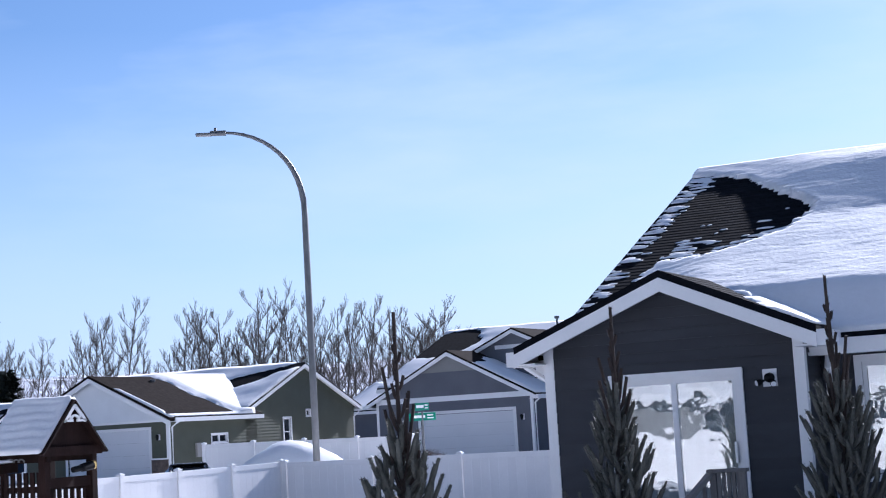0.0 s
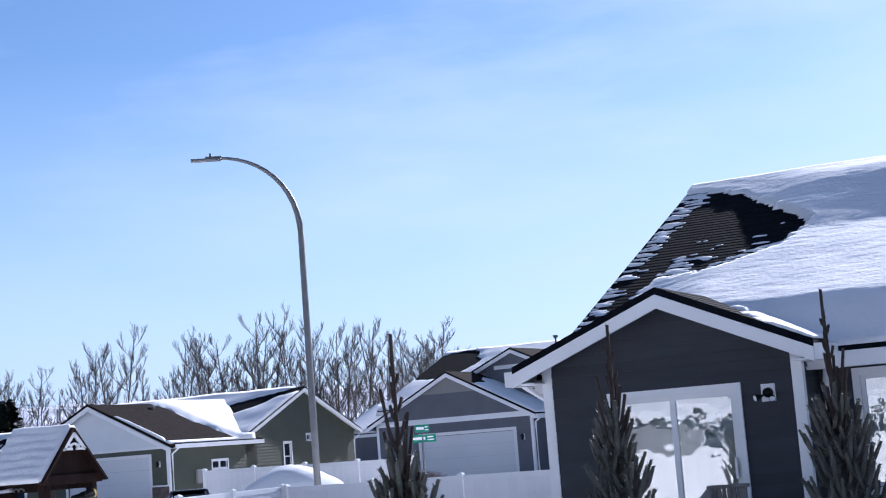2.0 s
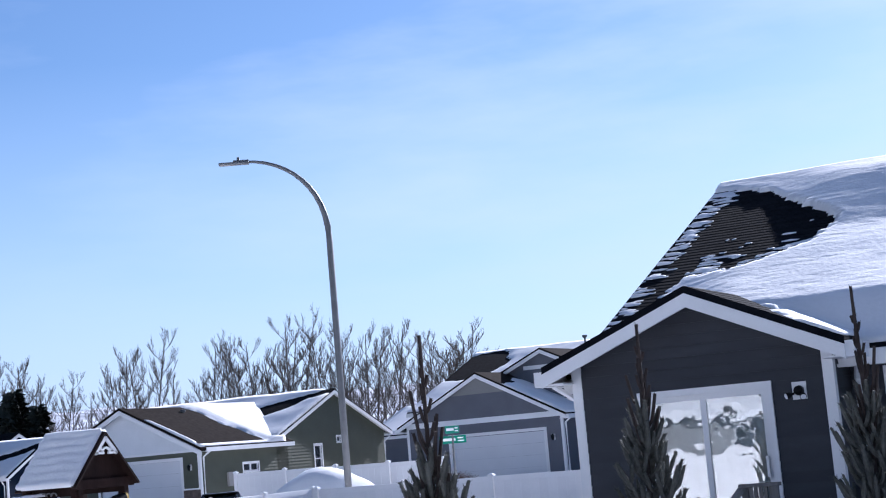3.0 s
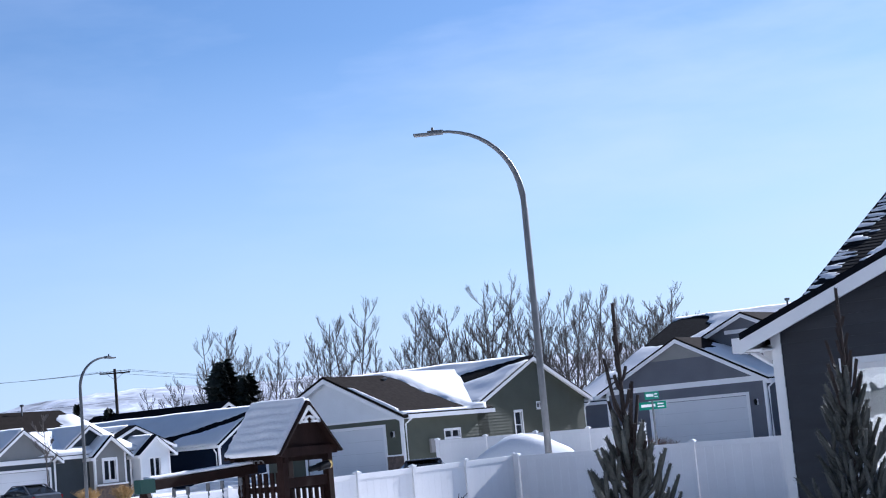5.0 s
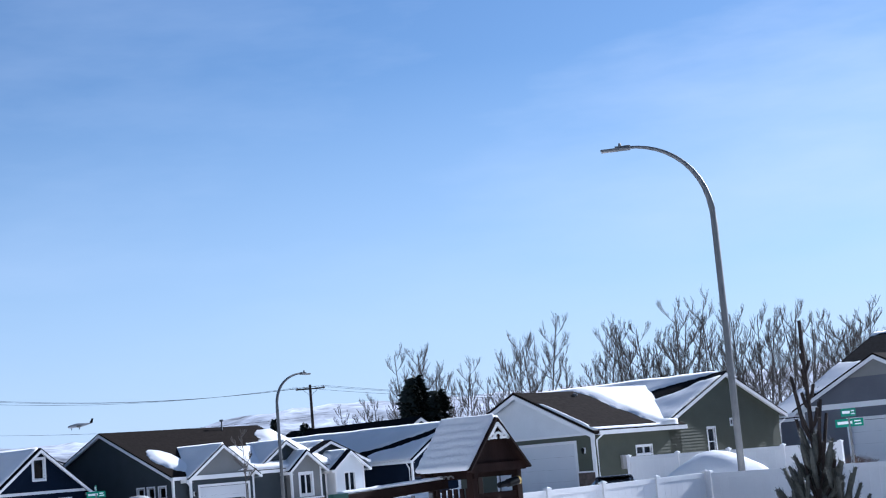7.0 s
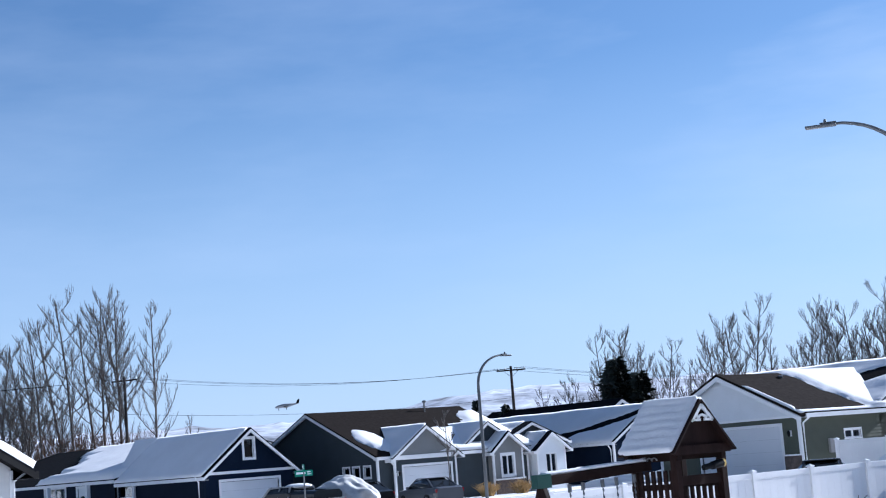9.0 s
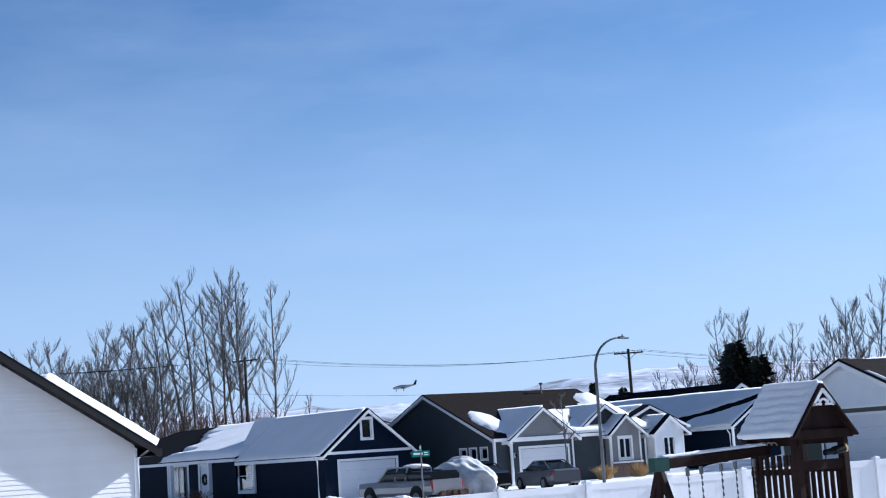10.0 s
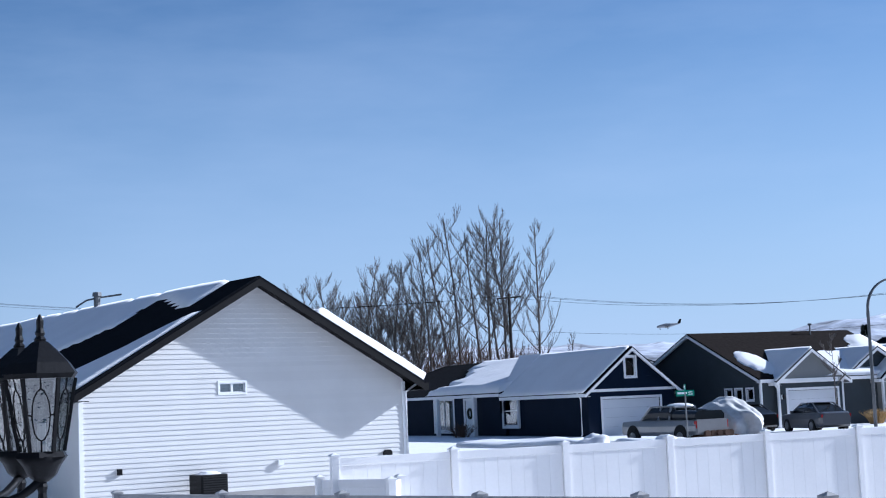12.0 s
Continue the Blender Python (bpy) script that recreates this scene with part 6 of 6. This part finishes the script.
def pickup(at, turn):
    m = pose(*at, 0, 0, turn)
    c = thing("pickup_truck", at, "silver crew-cab pickup truck with snow on its roof", "pickup truck", "parked cars", turn=turn)
    part("body", loft([(-2.9, 0.85, 0.55, 1.05, 0.05), (-2.75, 0.97, 0.5, 1.15, 0.06), (-1.3, 1.0, 0.45, 1.2, 0.06), (1.0, 1.0, 0.45, 1.2, 0.05), (2.85, 0.98, 0.5, 1.2, 0.05)]), SILVER, c, m=m)
    part("cabin", loft([(-1.35, 0.9, 1.15, 1.2, 0.06), (-0.75, 0.88, 1.15, 1.78, 0.2), (0.7, 0.88, 1.15, 1.82, 0.2), (1.0, 0.88, 1.15, 1.7, 0.2)]), CAR_GLASS, c, m=m)
    part("roof", box(-0.75, 0.85, -0.68, 0.68, 1.8, 1.86, None, 0.02), SILVER, c, m=m)
    for s in (-1, 1):
        for x0, x1 in ((-1.3, -0.72), (0.05, 0.08), (0.88, 0.82)):
            part("pillar", beam((x0, s * 0.9, 1.18), (x1, s * 0.69, 1.82), 0.09), SILVER, c, m=m)
        part("tail_light", box(2.75, 2.88, s * 0.78, s * 0.97, 0.8, 1.15), RED_LENS, c, m=m)
        part("head_light", box(-2.86, -2.7, s * 0.6, s * 0.92, 0.85, 1.05), PALE, c, m=m)
        part("wheel_arch", tube([(-1.85, s * 0.9, 0.5), (-1.85, s * 1.01, 0.5)], 0.48, 16), RUBBER, c, m=m)
        part("wheel_arch", tube([(1.75, s * 0.9, 0.5), (1.75, s * 1.01, 0.5)], 0.48, 16), RUBBER, c, m=m)
        for x in (-1.85, 1.75):
            wheel(c, x, s * 0.93, 0.4, 0.4, s, m)
    part("tailgate", box(2.84, 2.9, -0.9, 0.9, 0.6, 1.19), SILVER, c, m=m)
    part("bed_cap", loft([(1.05, 0.88, 1.2, 1.66, 0.15), (2.75, 0.88, 1.2, 1.6, 0.15)]), CAR_GLASS, c, m=m)
    bm = bmesh.new()
    bmesh.ops.create_uvsphere(bm, u_segments=16, v_segments=8, radius=1, matrix=Matrix.Translation((0.6, 0, 1.84)) @ Matrix.Diagonal((0.75, 0.6, 0.14, 1)))
    part("roof_snow", bm, SNOW, c, m=m, smooth=True)


def lump(name, at, size, mat, label, category, seed, rough=0.25, detail=4, kind=""):
    bm = bmesh.new()
    bmesh.ops.create_icosphere(bm, subdivisions=detail, radius=1)
    for v in bm.verts:
        n = fbm(v.co.x * 1.3 + seed, v.co.y * 1.3, v.co.z * 1.3 + seed, 3)
        v.co *= 1 + rough * n
        if v.co.z < 0:
            v.co.z *= 0.15
        v.co = Vector((v.co.x * size[0], v.co.y * size[1], v.co.z * size[2]))
    return tagged(part(name, bm, mat, m=Matrix.Translation(at), smooth=True), label, category, kind=kind)


pickup((-62.3, 40.2, 0.22), 6)
sedan((-62.6, 48.9, 0.45), -12, GRAPHITE, "graphite-grey sedan parked in a driveway")
sedan((-68.0, 48.4, 0.45), -8, BLACK_PAINT, "black sedan parked beside the grey house")

sedan((-32.0, 41.6, 0.35), -52, BLACK_PAINT, "black sedan parked behind the fence by the green house")

TR = pose(-62.3, 43.3, 0.42, 0, 0, -6)
tr = thing("trailer", (-62.3, 43.3, 0.42), "utility trailer under a bunched grey tarpaulin", "trailer", turn=-6)
part("bed", box(-2.3, 1.7, -0.9, 0.9, 0.45, 0.6), IRON, tr, m=TR)
for s in (-1, 1):
    wheel(tr, -0.2, s * 0.95, 0.33, 0.33, s, TR)
bm = bmesh.new()
bmesh.ops.create_icosphere(bm, subdivisions=5, radius=1)
for v in bm.verts:
    n = fbm(v.co.x * 1.7 + 4, v.co.y * 2.0, v.co.z * 1.4, 4)
    fold = 0.05 * math.sin(9 * math.atan2(v.co.y, v.co.x) + 3 * n) * (1 - abs(v.co.z))
    q = v.co * (1 + 0.2 * n + 1.6 * fold)
    v.co = Vector((q.x * 2.9 - 0.2, q.y * 1.45, 0.5 + max(-0.45, q.z) * (1.22 + 0.16 * math.cos(3.4 * q.x))))
part("tarpaulin", bm, TARP, tr, "bunched pale grey tarpaulin", m=TR, smooth=True)
rnd = random.Random(12)
stack = thing("firewood_stack", (-59.8, 41.0, 0.42), "low stack of reddish-brown split logs with snow", "firewood")
for i in range(2):
    for j in range(6 - i):
        y = 40.0 + j * 0.33 + i * 0.16 + rnd.uniform(-0.03, 0.03)
        z = 0.52 + i * 0.24
        part("log", tube([(-60.4 + rnd.uniform(-0.1, 0.1), y, z), (-59.2 + rnd.uniform(-0.1, 0.1), y, z)], 0.15, 7), BRUSH, stack)
part("snow_cap", tube([(-59.8, 40.2, 0.88), (-59.8, 40.8, 0.92), (-59.8, 41.4, 0.88)], [0.12, 0.17, 0.1], 8), SNOW, stack, smooth=True)

lump("snow_covered_car", (-27.6, 41.2, 0.25), (2.3, 1.5, 2.15), SNOW, "car buried under smooth white snow behind the fence", "car", 2, 0.10)
for at, size, sd in (((-57.5, 33.0, 0.3), (0.9, 0.8, 0.75), 1), ((-53.6, 34.0, 0.25), (1.3, 0.9, 0.65), 7), ((-61.0, 61.5, 0.5), (3.0, 1.2, 0.7), 3), ((-61.5, 66.0, 0.5), (2.4, 1.2, 0.8), 4), ((-58, 36.5, 0.4), (3.5, 1.4, 0.4), 6), ((-64, 33.5, 0.4), (7.5, 1.6, 0.45), 9)):
    lump("snow_bank", at, size, SNOW, "shovelled heap of white snow beside the road", "snow", sd, 0.3)


# ---- shrubs and saplings ----
def tuft(at, h, w, mat, label, n, seed, category="shrub"):
    rnd = random.Random(seed)
    b = Vector(at)
    t = thing("shrub", at, label, category)
    bm = bmesh.new()
    for i in range(n):
        a, k = rnd.random() * 6.283, rnd.random()
        o = b + Vector((math.cos(a), math.sin(a), 0)) * w * 0.3 * k
        d = Vector((math.cos(a) * k * 0.8, math.sin(a) * k * 0.8, 1)).normalized()
        q = o + d * h * rnd.uniform(0.6, 1)
        tube([o, o.lerp(q, 0.5) + Vector((0, 0, 0.06)), q + Vector((math.cos(a), math.sin(a), -0.4)) * 0.1 * w], [0.016, 0.013, 0.006], 3, bm, cap=False)
        for _ in range(4):
            m_ = o.lerp(q, rnd.uniform(0.4, 0.95))
            tube([m_, m_ + Vector((rnd.uniform(-1, 1), rnd.uniform(-1, 1), rnd.uniform(0.2, 1))) * h * 0.16], [0.01, 0.005], 3, bm, cap=False)
    ob = part("stalk", bm, mat, t)
    ob["kind"] = "stuff"


tuft((-87.6, 40.8, 0.4), 1.0, 1.6, BRUSH, "rust-brown leafless bush by the porch", 90, 1)
tuft((-68.9, 58.1, 0.45), 0.95, 1.3, DRYGRASS, "clump of dry golden ornamental grass", 160, 2)
tuft((-69.2, 61.0, 0.45), 0.9, 1.3, DRYGRASS, "clump of dry golden ornamental grass", 160, 3)
tuft((-29.0, 52.6, 0.7), 1.15, 0.9, BRUSH, "rust-brown leafless bush before a garage", 70, 4)
tuft((-15.1, 20.0, 0.0), 1.75, 0.5, NEEDLE_BROWN, "brown seed-head stalks in the yard", 12, 6)
bare_tree((-62.2, 50.0, 0.5), 4.6, 1, 77, 0.62, 0.3, 0.05, "slender bare sapling by the driveway", 7, low=0.4, up=0.1, twig=0.35)


# ---- light aircraft low on approach ----
def aircraft():
    at = Vector((-503.7, 325.8, 28.7))
    m = Matrix.Translation(at) @ pose(0, 0, 0, 0, -4, 57)
    a = thing("light_aircraft", at, "small grey-and-white single-engine aircraft in the air", "aircraft", turn=0)
    part("fuselage", tube([(-4.6, 0, 0), (-4.4, 0, 0.05), (-3.4, 0, 0.15), (-1.2, 0, 0.35), (0.8, 0, 0.25), (4.4, 0, 0.5)], [0.12, 0.4, 0.62, 0.8, 0.68, 0.16], 12), PLANE_WHITE, a, m=m, smooth=True)
    part("wing", box(-1.4, 0.4, -6, 6, -0.35, -0.18, None, 0.05), IRON, a, m=m)
    part("tailplane", box(3.7, 4.7, -2, 2, 0.5, 0.6), IRON, a, m=m)
    part("fin", mesh([(3.4, -0.06, 0.5), (4.7, -0.06, 0.5), (5.2, -0.06, 2.2), (4.5, -0.06, 2.2), (3.4, 0.06, 0.5), (4.7, 0.06, 0.5), (5.2, 0.06, 2.2), (4.5, 0.06, 2.2)],
                     ((0, 1, 2, 3), (7, 6, 5, 4), (0, 4, 5, 1), (1, 5, 6, 2), (2, 6, 7, 3), (3, 7, 4, 0))), IRON, a, m=m)
    for x, y in ((-3.4, 0), (-0.4, -1.3), (-0.4, 1.3)):
        part("landing_gear", tube([(x, y, -0.2), (x, y, -1.2)], [0.06, 0.2], 6), IRON, a, m=m)


aircraft()


# ---- twin-headed garden lantern close to the camera ----
def lantern_post():
    base = Vector((-4.78, 0.45, 0))
    p = thing("garden_lamp", base, "black cast-iron garden lamp post with twin glass lanterns", "lamp post")
    part("post", tube([base, base + Vector((0, 0, 0.3)), base + Vector((0, 0, 0.34)), base + Vector((0, 0, 2.72))], [0.11, 0.08, 0.05, 0.045], 12), IRON, p, smooth=True)
    part("collar", tube([base + Vector((0, 0, 2.5)), base + Vector((0, 0, 2.56)), base + Vector((0, 0, 2.66)), base + Vector((0, 0, 2.72))], [0.05, 0.075, 0.075, 0.05], 12), IRON, p)
    for cx, cy in ((-4.795, 0.722), (-5.2, 0.72)):
        c = Vector((cx, cy, 0))
        L = new("lantern")
        L.parent = p
        PLACE[L] = PLACE[p]

        def ring(z, r, k=6):
            return [c + Vector((r * math.cos(2 * math.pi * i / k + 0.35), r * math.sin(2 * math.pi * i / k + 0.35), z)) for i in range(k)]
        zt, zb, rt, rb = 2.835, 2.605, 0.108, 0.07
        top, bot = ring(zt, rt), ring(zb, rb)
        for i in range(6):
            j = (i + 1) % 6
            part("bar", beam(bot[i], top[i], 0.011, 0.011), IRON, L)
            g = mesh([bot[i], bot[j], top[j], top[i]], ((0, 1, 2, 3),))
            g_ob = part("pane", g, LAMP_GLASS, L)
            g_ob.visible_shadow = False
            # leaded oval and cross lines on the pane
            b2 = bmesh.new()
            mid = (bot[i] + bot[j] + top[i] + top[j]) / 4
            u = ((bot[j] - bot[i]) + (top[j] - top[i])) / 4
            v = (top[i] + top[j] - bot[i] - bot[j]) / 4
            pts = [mid + u * 0.62 * math.cos(2 * math.pi * k / 16) + v * 0.7 * math.sin(2 * math.pi * k / 16) for k in range(17)]
            tube(pts, 0.0028, 4, b2)
            for q0, q1 in ((mid + v * 0.7, mid + v), (mid - v * 0.7, mid - v), (mid + u * 0.62, mid + u), (mid - u * 0.62, mid - u)):
                tube([q0, q1], 0.0028, 4, b2)
            part("leading", b2, IRON, L)
        for z0_, z1_, r0_, r1_, nm in ((zt, zt + 0.018, rt + 0.008, rt + 0.02, "top_ring"), (zb - 0.018, zb, rb + 0.018, rb + 0.008, "bottom_ring")):
            part(nm, tube([c + Vector((0, 0, z0_)), c + Vector((0, 0, z1_))], [r0_, r1_], 6), IRON, L)
        part("roof", tube([c + Vector((0, 0, zt + 0.015)), c + Vector((0, 0, zt + 0.05)), c + Vector((0, 0, zt + 0.09)), c + Vector((0, 0, zt + 0.115)), c + Vector((0, 0, zt + 0.125))], [rt + 0.022, rt - 0.005, 0.06, 0.03, 0.008], 6), IRON, L)
        part("finial", tube([c + Vector((0, 0, zt + 0.11 + h)) for h in (0, 0.015, 0.025, 0.035, 0.05, 0.075, 0.095)], [0.012, 0.02, 0.012, 0.016, 0.011, 0.012, 0.003], 8), IRON, L)
        part("cup", tube([c + Vector((0, 0, zb - 0.015 - h)) for h in (0, 0.03, 0.06, 0.08)], [rb + 0.012, rb * 0.85, 0.045, 0.02], 8), IRON, L, smooth=True)
        part("drop", tube([c + Vector((0, 0, zb - 0.09 - h)) for h in (0, 0.02, 0.04, 0.07, 0.09)], [0.012, 0.018, 0.013, 0.017, 0.004], 8), IRON, L)
        part("candle", tube([c + Vector((0, 0, zb)), c + Vector((0, 0, zb + 0.09))], 0.014, 8), PALE, L)
        b3 = bmesh.new()
        s = base + Vector((0, 0, 2.6))
        e = c + Vector((0, 0, zb - 0.085))
        pts = [s.lerp(e, k / 8) - Vector((0, 0, 0.10 * math.sin(math.pi * k / 8))) for k in range(9)]
        part("arm", tube(pts, 0.014, 8, b3), IRON, p, smooth=True)


lantern_post()
